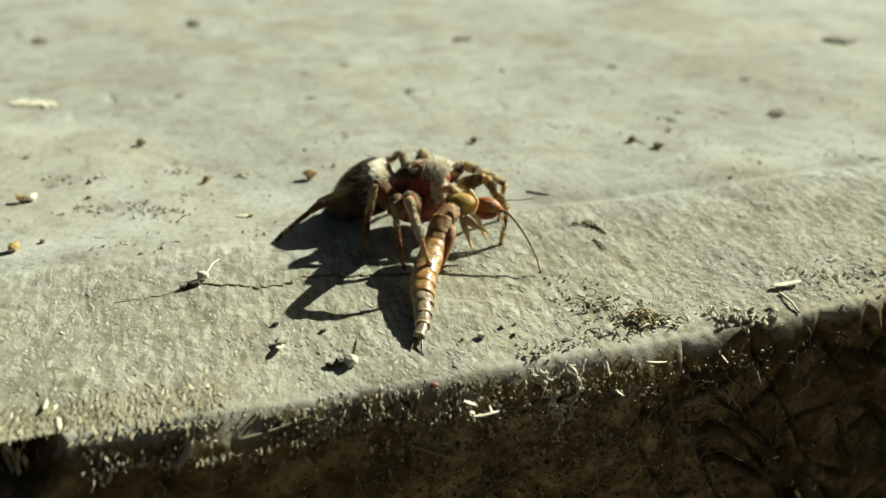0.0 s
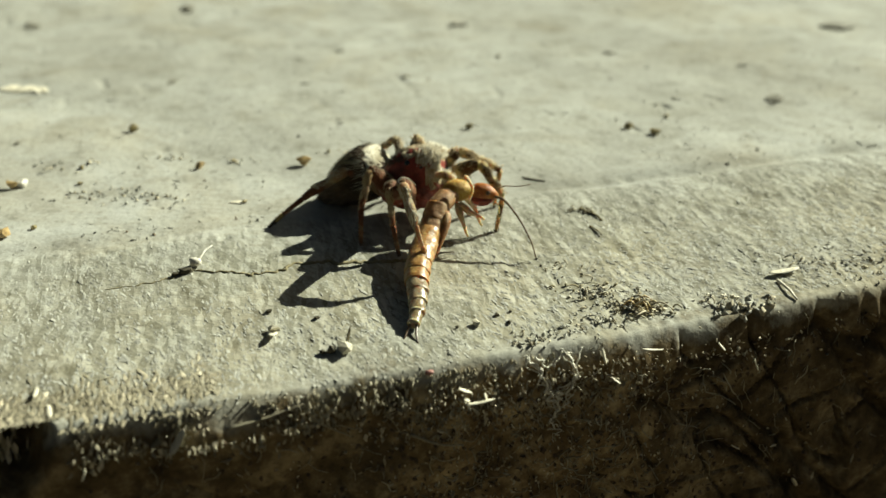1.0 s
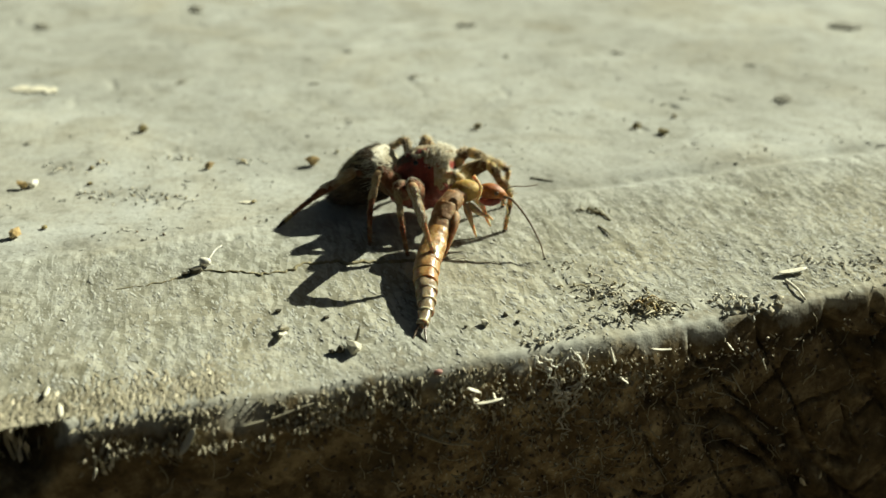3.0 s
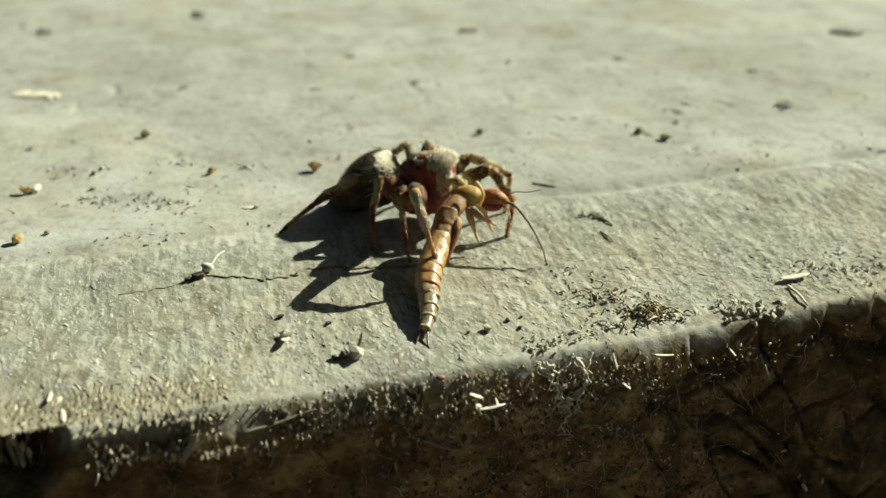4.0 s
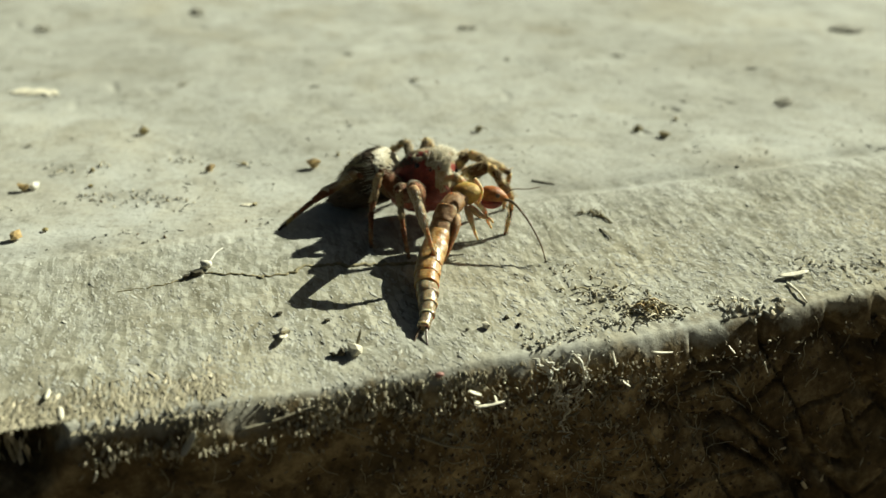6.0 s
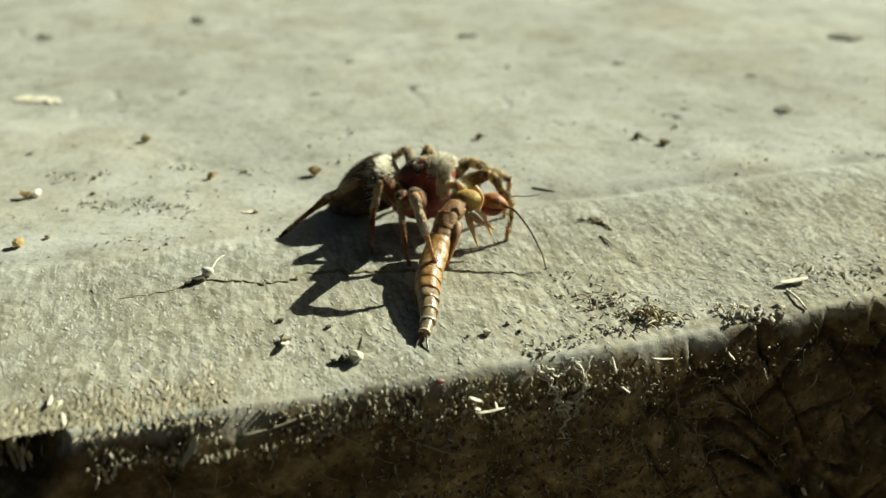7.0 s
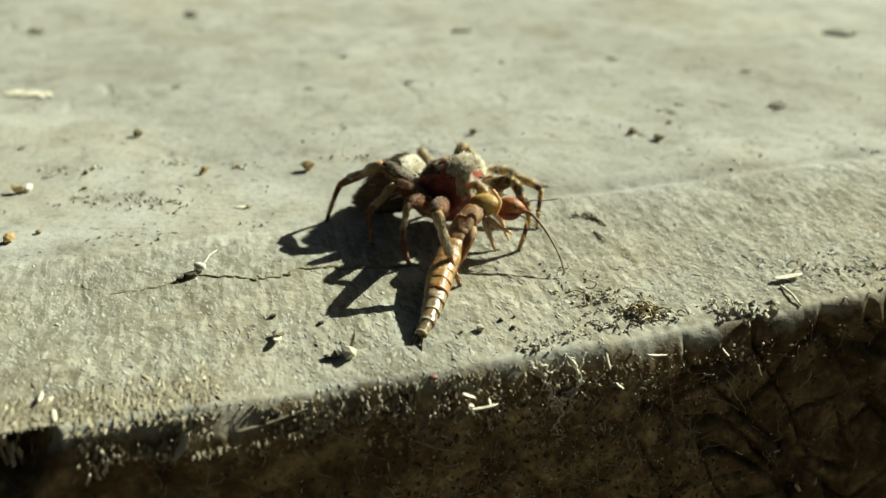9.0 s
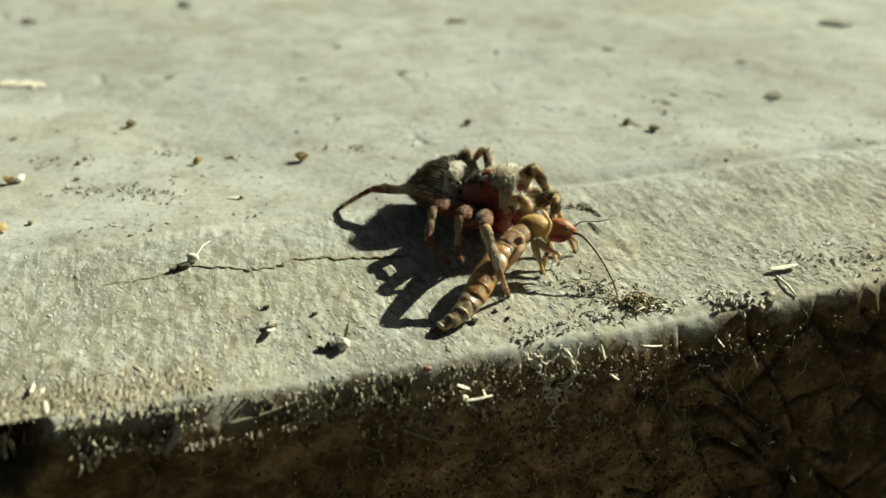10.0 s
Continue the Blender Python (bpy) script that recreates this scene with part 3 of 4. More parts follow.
AMBERS = [(-24.6, 6.75, 0.40), (-8.1, 10.4, 0.40), (-14.35, 10.0, 0.32), (-22.55, -0.35, 0.40)]
for i, (x, y, r) in enumerate(AMBERS):
    lump("sand_grain", "translucent amber sand grain on pale concrete", "sand grain", AMBER, x, y, r, 3 + i, 0.85, 0.15, "amber sand grains")
lump("quartz_grain", "white quartz grain beside an amber one", "sand grain", QUARTZ, -24.0, 7.1, 0.36, 9, 0.8)
BROWNS = [(2.08, 17.6, 0.30), (14.2, 16.45, 0.36), (12.67, 17.7, 0.36), (-20.05, 16.9, 0.40), (15.58, 19.88, 0.2), (-21.39, 9.78, 0.2), (-20.85, 7.52, 0.18),
          (-12.51, 11.06, 0.22), (-6.83, 12.59, 0.16), (-10.81, 4.55, 0.16), (-21.4, 0.85, 0.2)]
for i, (x, y, r) in enumerate(BROWNS):
    lump("soil_grain", "small olive-brown grain on pale concrete", "soil grain", OCHRE, x, y, r, 21 + i, 0.7, 0.2, "brown grains")
# bedded grains; the five largest are dark lumps painting shadowed pits
GREYS = [(-2.52, 29.9, 0.55), (4.88, 35.6, 0.42), (-8.06, 37.3, 0.45), (-9.96, 28.0, 0.38), (-19.87, 28.1, 0.42), (-23.6, 52.6, 0.95), (35.4, 45.5, 1.1),
         (1.8, 46.3, 0.8), (24.1, 24.0, 0.8), (-36.1, 46.0, 0.8), (16.98, 24.2, 0.35), (15.32, 22.8, 0.3), (-26.8, 14.6, 0.38), (13.9, 37.0, 0.5), (24.0, 33.0, 0.4)]
for i, (x, y, r) in enumerate(GREYS):
    lump("dark_spot", "flat dark grey grain, the larger ones standing in for shadowed pits", "mineral grain", DARKGREY, x, y, r * 0.8, 51 + i, 0.3, 0.5, "dark grains", 1.4)
PALES = [(1.79, -8.05, 0.24), (-4.1, -10.4, 0.42), (-7.5, -8.9, 0.28), ]
for i, (x, y, r) in enumerate(PALES):
    lump("pale_grain", "pale cream grain on the concrete edge", "sand grain", HUSK, x, y, r, 71 + i, 0.75, 0.2, "pale grains")
FLATS = [(-30.3, 26.5, 0.8), (-31.6, 26.9, 0.7), (-29.0, 26.2, 0.6), (-11.2, 4.6, 0.3)]
for i, (x, y, r) in enumerate(FLATS):
    lump("pale_flake", "flat pale flake lying on the concrete", "flake", HUSK, x, y, r, 81 + i, 0.15, 0.4, "pale flakes", 1.3)
CRUMBS = [(-4.75, -10.5, 0.38), (-5.1, -10.6, 0.25), (-7.85, -7.45, 0.22), (2.75, -7.2, 0.2), (3.3, -7.9, 0.17), (-12.3, -4.2, 0.42), (-12.8, -4.4, 0.3),
          (5.0, -1.9, 0.13), (-5.6, -7.9, 0.18), (0.9, -8.3, 0.13), (5.2, -2.5, 0.12), (3.4, -6.9, 0.15)]
for i, (x, y, r) in enumerate(CRUMBS):
    lump("soil_crumb", "dark soil crumb lying on concrete", "soil crumb", DARK, x, y, r * 0.75, 91 + i, 0.7, 0.25, "soil crumbs")


def rod(name, label, category, mat, pts, r, n=14, group="", taper=0.4, sides=6, lumpy=0.15):
    """A thin bent stem through points, as one thing."""
    line = smooth_line(pts, n)
    bm = bmesh.new()
    tube(bm, line, [r * (1 - taper * i / n) for i in range(n + 1)], sides, 0.8, lumpy, len(label))
    return tagged(link(name, bm, mat), label, category, group)


def rest(x, y, h=0.03):
    return (x, y, ground(x, y) + h)


def wander(pts, h, n, amp, seed):
    """Points lying on the ledge along pts, with small kinks."""
    rng = random.Random(seed)
    out = []
    for p in smooth_line([(x, y, 0) for x, y in pts], n):
        x, y = p.x + rng.gauss(0, amp), p.y + rng.gauss(0, amp)
        out.append(rest(x, y, h))
    return out


rod("root_thread", "thin brown root thread lying across the concrete", "root", MOSS,
    wander([(-1.2, -2.2), (-3.9, -2.45), (-5.3, -2.65), (-7.0, -2.95), (-8.0, -3.6), (-9.4, -4.1), (-10.8, -3.9), (-12.0, -3.95), (-12.6, -4.4), (-14.15, -5.2), (-15.8, -5.7)], 0.0, 60, 0.09, 3), 0.13, 160, taper=0.75, lumpy=0.5)
seed = thing("seed_tuft", "white seed fluff with a thin curved tail", "seed", place(-12.0, -3.5, ground(-12.0, -3.5)))
bm = bmesh.new()
blob(bm, (0, 0, 0.25), (0.34, 0.24, 0.22), 6, 0.7, 2, 1.5)
part("fluff", bm, QUARTZ, seed)
bm = bmesh.new()
tube(bm, smooth_line([(0.1, 0.1, 0.25), (0.25, 0.4, 0.4), (0.35, 0.8, 0.5), (0.65, 1.2, 0.6)], 8), [0.07, 0.06, 0.05, 0.05, 0.05, 0.06, 0.06, 0.05, 0.02], 6)
part("tail", bm, QUARTZ, seed, "thin white tail")
rod("twig", "short grey-brown twig bit on concrete", "twig", DARKGREY, [rest(5.0, 8.5, 0.03), rest(5.6, 8.25, 0.06), rest(6.3, 8.1, 0.03)], 0.09, 8, "twig bits")
rod("twig", "short dark twig bit on concrete", "twig", MOSS, [rest(8.1, 3.7, 0.05), rest(8.7, 3.1, 0.1), rest(8.95, 2.7, 0.04)], 0.09, 8, "twig bits")
rod("twig", "short dark twig bit on concrete", "twig", MOSS, [rest(8.2, 1.9, 0.05), rest(8.6, 1.2, 0.1), rest(8.7, 0.9, 0.05)], 0.06, 8, "twig bits")


def husk(label, c, d, length, width, mat=None, group="pale husks"):
    """A thin curled plant flake at c, along d."""
    c, d = Vector(c), Vector(d).normalized()
    side = d.cross(Vector((0, 0, 1)))
    side = side.normalized() if side.length > 0.1 else Vector((1, 0, 0))
    up = side.cross(d)
    bm = bmesh.new()
    rows = []
    for i in range(7):
        f = i / 6 - 0.5
        w = width * (1 - (2 * f) ** 4) * 0.5 + 0.02
        rows.append([bm.verts.new(c + d * f * length + side * w * k + up * (0.25 * width * (abs(k) - 0.4) + 0.12 * length * f * f + e)) for k, e in ((-1, 0), (-0.4, 0), (0.4, 0), (1, 0), (0.4, 0.05), (-0.4, 0.05))])
    for a, b in zip(rows, rows[1:]):
        for k in range(6):
            bm.faces.new((a[k], a[(k + 1) % 6], b[(k + 1) % 6], b[k]))
    bm.faces.new(rows[0][::-1])
    bm.faces.new(rows[-1])
    return tagged(link("husk", bm, mat or HUSK), label, "husk", group)


husk("pale dry husk lying near the broken edge", rest(17.5, -2.6, 0.12), (1, 0.25, 0.05), 1.7, 0.4)
husk("pale dry husk lying near the broken edge", rest(-7.45, -9.35, 0.14), (0.1, -1, 0.3), 1.1, 0.4)
husk("thin dry husk standing on the concrete", rest(-4.0, -9.9, 0.35), (0.25, 0.3, 0.9), 1.1, 0.14, FIBRE)
# both ends on the face (along, height), width and how far it stands off
FACE_HUSKS = [(-2.95, -1.93, -2.35, -2.19, 0.30, 0.5), (-2.79, -2.37, -2.49, -2.46, 0.30, 0.6), (-2.77, -2.53, -1.42, -2.50, 0.22, 0.75), (-1.83, -2.22, -1.73, -2.54, 0.20, 0.6),
              (4.20, -2.43, 4.58, -2.75, 0.18, 0.75), (4.09, -1.35, 4.18, -2.05, 0.13, 0.35), (2.72, -2.86, 2.98, -3.15, 0.20, 0.5), (3.38, -4.90, 3.53, -5.12, 0.20, 0.4),
              (3.79, -4.93, 3.91, -5.12, 0.22, 0.4), (1.78, -3.66, 1.98, -3.95, 0.15, 0.4), (-1.93, -3.06, -1.76, -3.31, 0.16, 0.4), (-3.90, -3.88, -3.63, -4.05, 0.15, 0.3),
              (-0.29, -4.47, -0.11, -4.77, 0.13, 0.3), (5.96, -1.64, 7.07, -1.85, 0.16, 0.45), (11.89, -3.08, 12.16, -3.73, 0.14, 0.7), (10.09, -2.10, 10.42, -2.51, 0.30, 0.3),
              (-18.74, -3.19, -18.54, -2.65, 0.22, 0.6), (-15.23, -2.73, -14.53, -1.81, 0.40, 0.4), (16.00, -11.60, 16.50, -12.40, 0.30, 0.3), (11.68, -8.32, 12.20, -8.70, 0.15, 0.2)]
for u0, z0, u1, z1, wide, off in FACE_HUSKS:
    a, b = on_face(u0, z0, off), on_face(u1, z1, off)
    husk("pale flake caught on the dark face", (a + b) / 2, b - a, max(0.3, (b - a).length), wide)
for u0, z0, u1, z1 in ((3.40, -5.18, 3.79, -6.06), (1.83, -4.38, 2.51, -4.19), (2.03, -4.18, 1.89, -4.60)):
    husk("thin pale twig caught on the dark face", (on_face(u0, z0, 0.3) + on_face(u1, z1, 0.3)) / 2, on_face(u1, z1, 0.3) - on_face(u0, z0, 0.3), 0.85, 0.13, FIBRE)
for x, y, d in ((-16.64, -14.05, (0.2, -1, 0.1)), (-15.75, -15.2, (0.4, -1, -0.1))):
    husk("white flake among straw litter", rest(x, y, 0.07), d, 0.95, 0.2)
px, py = uv_to_xy(-4.0, 11.0)
p = (px, py, ground(px, py) + 0.1)
bm = bmesh.new()
blob(bm, (0, 0, 0), (0.2, 0.13, 0.13), 5, 0.6)
ob = link("pink_grain", bm, PINK)
ob.matrix_basis = place(*p)
tagged(ob, "small pink grain stuck under the concrete edge", "sand grain")

# stems and web on the face
rod("straw", "thin dry straw stuck to the dark face", "straw", FIBRE, [on_face(-5.0, -4.0, 0.2), on_face(-3.8, -4.6, 0.28), on_face(-2.6, -5.0, 0.2)], 0.09, 8, "straws")
rod("straw", "thin dry straw stuck to the dark face", "straw", FIBRE, [on_face(-12.9, -2.2, 0.15), on_face(-11.3, -2.0, 0.2), on_face(-9.6, -1.7, 0.12)], 0.10, 8, "straws")
rod("straw", "thin dry straw stuck to the dark face", "straw", FIBRE, [on_face(-9.6, -1.8, 0.1), on_face(-9.0, -2.6, 0.25), on_face(-7.6, -3.8, 0.15)], 0.06, 8, "straws")
rod("straw", "thin dry straw stuck to the dark face", "straw", FIBRE, [on_face(-13.5, -6.2, 0.2), on_face(-12.5, -6.9, 0.3), on_face(-11.6, -7.3, 0.2)], 0.09, 8, "straws")
STRANDS = [[(0.5, -1.25), (0.8, -1.7), (1.1, -2.3), (1.35, -2.9), (1.65, -3.5), (1.75, -3.9)], [(2.35, -1.22), (2.6, -1.8), (2.75, -2.4), (2.5, -3.0), (2.35, -3.5), (2.25, -4.1)],
           [(0.9, -1.3), (1.5, -1.75), (2.0, -1.5), (2.5, -1.3)], [(1.75, -3.0), (2.0, -3.3), (1.9, -3.9), (1.7, -4.6), (1.85, -5.3)], [(1.6, -4.7), (1.9, -4.9), (2.0, -5.4), (1.8, -5.9)]]
for k in range(9):
    rng = random.Random(400 + k)
    line = STRANDS[k] if k < 5 else [(u + rng.gauss(0, 0.35), z) for u, z in STRANDS[k % 2]]
    pts = [on_face(p.x + rng.gauss(0, 0.09), min(p.y + rng.gauss(0, 0.05), -1.25), 0.14 + 0.25 * rng.random()) for p in smooth_line([(u, z, 0) for u, z in line], 16)]
    rod("web_strand", "dusty grey web strand hanging over the edge", "web", WEB, pts, rng.uniform(0.05, 0.075) if k < 4 else rng.uniform(0.025, 0.045), 70, "web strands", 0.35, 6, 0.55)

def tuft(name, label, category, x, y, spread, count, mats, seed, long=0.9):
    """A tangle of short bent fibres and crumbs on the ledge, as one thing with parts by kind."""
    ob = thing(name, label, category, place(x, y, ground(x, y)))
    rng = random.Random(seed)
    for m in mats:
        bm = bmesh.new()
        for _ in range(count):
            px, py = rng.gauss(0, spread), rng.gauss(0, spread * 0.45)
            z = ground(x + px, y + py) - ground(x, y) + 0.05
            d = Vector((rng.gauss(0, 1), rng.gauss(-0.2, 0.7), rng.uniform(0.0, 0.9))).normalized() * long * rng.uniform(0.35, 1.0)
            bend = Vector((rng.gauss(0, 0.15), rng.gauss(0, 0.15), -0.2 * rng.random()))
            q = Vector((px, py, z))
            pick = rng.random()
            if pick < 0.15:
                tube(bm, smooth_line([q, q + d * 0.5 + bend * -0.5, q + d + bend], 4), [0.04, 0.045, 0.04, 0.035, 0.02], 5)
            elif pick < 0.7:
                sliver(bm, q + Vector((0, 0, 0.03)), Vector((d.x, d.y, d.z * 0.3)) * 0.6, rng.uniform(0.06, 0.15), rng, rng.random() < 0.7)
            else:
                chip(bm, q + Vector((0, 0, 0.04)), rng.uniform(0.07, 0.2), 0.5, rng)
        tagged(part("tangle", bm, m, ob), kind="stuff")
    return ob


tuft("moss_tuft", "dry olive-brown moss tuft on the broken edge", "moss", 9.5, -6.3, 0.7, 50, (MOSS, FIBRE, FLAKE), 5, 1.1)
tuft("moss_tuft", "pale crumbly moss tuft on the broken edge", "moss", 14.2, -5.3, 0.9, 20, (GRIT, FLAKE, HUSK), 6, 0.5)
tuft("litter_patch", "scattered dry plant litter on concrete", "litter", 8.0, -5.0, 1.2, 20, (FLAKE, GRIT, FIBRE, MOSS), 7, 0.8)
tuft("litter_patch", "scattered dry plant litter on concrete", "litter", 6.2, -2.6, 0.9, 10, (FLAKE, FIBRE), 8, 0.45)
tuft("litter_patch", "brown plant litter near the broken edge", "litter", 21.5, -1.6, 2.2, 30, (FLAKE, GRIT, GRIT), 9, 0.6)
tuft("litter_patch", "small crumbly litter patch on flat concrete", "litter", -18.8, 6.0, 1.6, 22, (GRIT, GRIT, FLAKE), 10, 0.35)
tuft("litter_patch", "small dark litter patch on concrete", "litter", 8.3, 3.7, 0.35, 14, (MOSS, FIBRE), 11, 0.4)

for u, v, seed in ((1.0, 10.3, 30), (2.6, 10.2, 31), (4.6, 9.6, 32), (6.0, 8.6, 33)):
    px, py = uv_to_xy(u, v)
    tuft("litter_patch", "pale dusty flakes clinging to the concrete rim", "litter", px, py, 0.8, 9, (GRIT, GRIT, FLAKE), seed, 0.55)
moss = bpy.data.objects["moss_tuft"]
for k in range(11):                                                # brown fronds bent over the moss
    rng = random.Random(700 + k)
    bm = bmesh.new()
    a = rng.uniform(-0.3, 3.4)
    reach = rng.uniform(0.7, 1.5)
    x, y = rng.gauss(0.1, 0.35), rng.gauss(0.2, 0.2)
    tip = (x + reach * math.cos(a), y - 0.5 * reach * abs(math.sin(a)), 0.05)
    tube(bm, smooth_line([(x, y, 0.0), ((x + tip[0]) / 2, (y + tip[1]) / 2, 0.35 + 0.3 * rng.random()), tip], 8), [0.05, 0.06, 0.07, 0.07, 0.065, 0.06, 0.05, 0.04, 0.015], 6, 0.6)
    part("frond", bm, (OCHRE, AMBER, FIBRE)[k % 3], moss, "bent brown frond")
lip = thing("crumbled_lip", "crumbling pale lip of concrete flakes over the dark edge", "concrete flakes", place(14.9, -5.9, ground(14.9, -5.9)))
for k in range(46):
    rng = random.Random(800 + k)
    bm = bmesh.new()
    x, y = rng.uniform(-1.9, 1.6), 0
    y = 0.33 * x + rng.gauss(0.2, 0.3)
    z = ground(14.9 + x, -5.9 + y) - ground(14.9, -5.9) + rng.uniform(0.0, 0.1)
    chip(bm, (0, 0, 0), rng.uniform(0.18, 0.42), 0.18, rng)
    ob = part("flake", bm, (GRIT, GRIT, FLAKE, GRIT)[k % 4], lip)
    ob.matrix_basis = place(x, y, z, rng.uniform(-6, 18), rng.uniform(-14, 14), 0)
rod("straw", "pale blade leaning over the concrete edge", "straw", HUSK, [rest(17.0, -3.3, 0.1), rest(17.3, -4.2, 0.2), rest(17.5, -5.1, 0.1)], 0.1, 8, "straws")

for x, y, spread, count, seed in (((-16.2, 11.7, 0.9, 9, 20), (-12.1, 11.2, 0.8, 7, 21), (-5.4, 12.8, 1.0, 8, 22), (-23.0, 10.2, 1.1, 10, 23), (-15.8, 5.2, 0.9, 9, 24))):
    tuft("litter_patch", "few pale flakes and crumbs on flat concrete", "litter", x, y, spread, count, (GRIT, FLAKE), seed, 0.6)

# ---- the spider and its prey: four attitudes, in mm ----
# body: place and turn of the head part; tip: the end of the abdomen; knees and feet leg by leg
ATTITUDES = {
    "A": dict(body=(-1.32, 3.10, 2.14, -10, -5, -18), tip=(-6.59, 5.00, 0.21)),
    "B": dict(body=(0.33, 2.30, 2.12, -10, -9, -26), tip=(-4.76, 4.70, 0.35)),
    "C": dict(body=(1.50, 1.10, 1.75, -10, -7, -30), tip=(-3.12, 5.40, 0.88)),
    "D": dict(body=(2.88, 0.65, 1.60, -10, -8, -30), tip=(-2.37, 5.60, 0.59)),
}
KNEES = {
    "A": dict(r1=(-1.73, -2.50, 3.85), r2=(-2.50, -0.65, 2.93), r3=(-3.54, 1.20, 3.15), r4=(-4.90, 3.00, 2.50), l1=(2.24, 2.40, 3.12), l2=(1.12, 3.60, 3.39), l3=(-1.21, 4.40, 3.91), l4=(-2.26, 4.60, 3.71)),
    "B": dict(r1=(-0.27, -3.65, 3.18), r2=(-1.71, -1.32, 2.65), r3=(-2.44, 0.56, 2.94), r4=(-3.15, 2.10, 3.46), l1=(3.72, 1.22, 2.92), l2=(3.11, 3.92, 2.55), l3=(1.05, 4.05, 3.90), l4=(-0.72, 5.43, 2.39)),
    "C": dict(r1=(0.80, -4.79, 2.87), r2=(0.38, -2.93, 2.49), r3=(-0.74, -1.56, 2.35), r4=(-1.70, 1.60, 2.35), l1=(5.30, -0.40, 2.38), l2=(4.16, 2.88, 2.17), l3=(2.34, 2.90, 3.64), l4=(1.02, 3.11, 3.82)),
    "D": dict(r1=(2.25, -5.29, 2.64), r2=(1.12, -3.14, 2.24), r3=(-0.12, -1.33, 1.90), r4=(-0.95, 1.80, 1.60), l1=(6.02, -1.20, 2.40), l2=(5.00, 0.30, 3.42), l3=(2.58, 2.54, 3.63), l4=(1.60, 2.64, 3.49)),
}
FEET = {
    "A": dict(r1=(-0.55, -4.10, 1.05), r2=(-2.00, -1.70, 0.00), r3=(-4.00, -0.60, 0.00), r4=(-9.00, 1.30, 0.00), l1=(3.06, 0.85, 0.00), l2=(3.10, 3.90, 0.00), l3=(-0.40, 7.00, 0.00), l4=(-3.80, 7.00, 0.00)),
    "B": dict(r1=(0.88, -4.10, 0.00), r2=(-1.66, -2.23, 0.00), r3=(-3.65, -0.03, 0.00), r4=(-6.30, 2.94, 0.00), l1=(4.00, -0.53, 0.00), l2=(5.13, 2.03, 0.00), l3=(2.80, 6.71, 0.00), l4=(-1.27, 8.64, 0.00)),
    "C": dict(r1=(2.22, -5.87, 0.00), r2=(-0.51, -2.95, 0.00), r3=(-1.31, -1.32, 0.00), r4=(-5.97, 1.99, 0.00), l1=(5.45, -2.85, 0.00), l2=(6.21, 0.81, 0.00), l3=(3.90, 5.24, 0.00), l4=(0.39, 5.64, 0.00)),
    "D": dict(r1=(3.45, -5.93, 0.00), r2=(1.40, -3.15, 0.00), r3=(0.68, -2.87, 0.00), r4=(-5.39, 3.20, 0.00), l1=(5.17, -4.02, 0.00), l2=(7.15, -1.71, 0.00), l3=(0.57, 5.70, 0.00), l4=(0.25, 6.32, 0.00)),
}
# the prey's line from thorax to tail
PREY = {
    "A": [(0.82, 0.40, 2.27), (0.05, -0.70, 2.02), (-0.38, -1.86, 1.14), (-0.84, -3.64, 0.52), (-1.02, -5.11, 0.12), (-0.94, -6.58, -0.17), (-0.95, -7.71, -0.39), (-1.10, -8.58, -0.58)],
    "B": [(2.01, -0.40, 2.10), (1.24, -1.50, 1.80), (0.66, -2.53, 1.00), (0.12, -3.97, 0.48), (-0.16, -5.35, 0.17), (-0.37, -6.80, -0.16), (-0.62, -8.08, -0.40), (-0.92, -8.94, -0.64)],
    "C": [(3.52, -1.70, 1.67), (2.69, -2.70, 1.37), (1.87, -4.15, 0.98), (1.16, -5.39, 0.48), (0.69, -6.46, 0.11), (0.29, -7.57, -0.22), (-0.00, -8.41, -0.48), (-0.31, -9.06, -0.65)],
    "D": [(4.57, -3.20, 1.61), (3.77, -4.10, 1.35), (2.96, -5.28, 0.94), (2.22, -6.52, 0.41), (1.73, -7.43, -0.02), (1.24, -8.24, -0.30), (0.80, -8.68, -0.50), (0.36, -8.96, -0.67)],
}
TIMES = [(0.0, "A"), (7.2, "A"), (7.3, "B"), (9.05, "B"), (9.2, "C"), (9.4, "C"), (9.5, "D"), (10.0, "D")]
LEGS = ("r1", "r2", "r3", "r4", "l1", "l2", "l3", "l4")
HIPS = {"1": (0.85, 0.65, -0.85), "2": (0.3, 0.8, -0.9), "3": (-0.3, 0.8, -0.9), "4": (-0.85, 0.65, -0.8), "r1": (0.1, 0.8, -0.95), "r2": (-0.55, 0.85, -0.95), "r3": (-0.95, 0.8, -0.9), "r4": (-1.2, 0.65, -0.8)}


def mm(m):
    """A pose in millimetres turned into one in metres."""
    m = m.copy()
    m.translation *= MM
    return m


def along(p, q, up=(0, 0, 1)):
    """The pose (mm) at p whose x axis points to q and whose z axis leans to up."""
    x = (Vector(q) - Vector(p)).normalized()
    y = Vector(up).cross(x)
    if y.length < 1e-4:
        y = Vector((0, 1, 0))
    y.normalize()
    z = x.cross(y)
    m = Matrix((x, y, z)).transposed().to_4x4()
    m.translation = Vector(p)
    return m


def body_pose(a):
    x, y, z, rx, ry, rz = ATTITUDES[a]["body"]
    return pose(x, y, z, rx, ry, rz)


def hip(a, leg):
    x, y, z = HIPS.get(leg, HIPS[leg[1]])
    return body_pose(a) @ Vector((x, y if leg[0] == "l" else -y, z))


def foot(a, leg):
    x, y, h = FEET[a][leg]
    return Vector((x, y, ground(x, y) + h + 0.05))


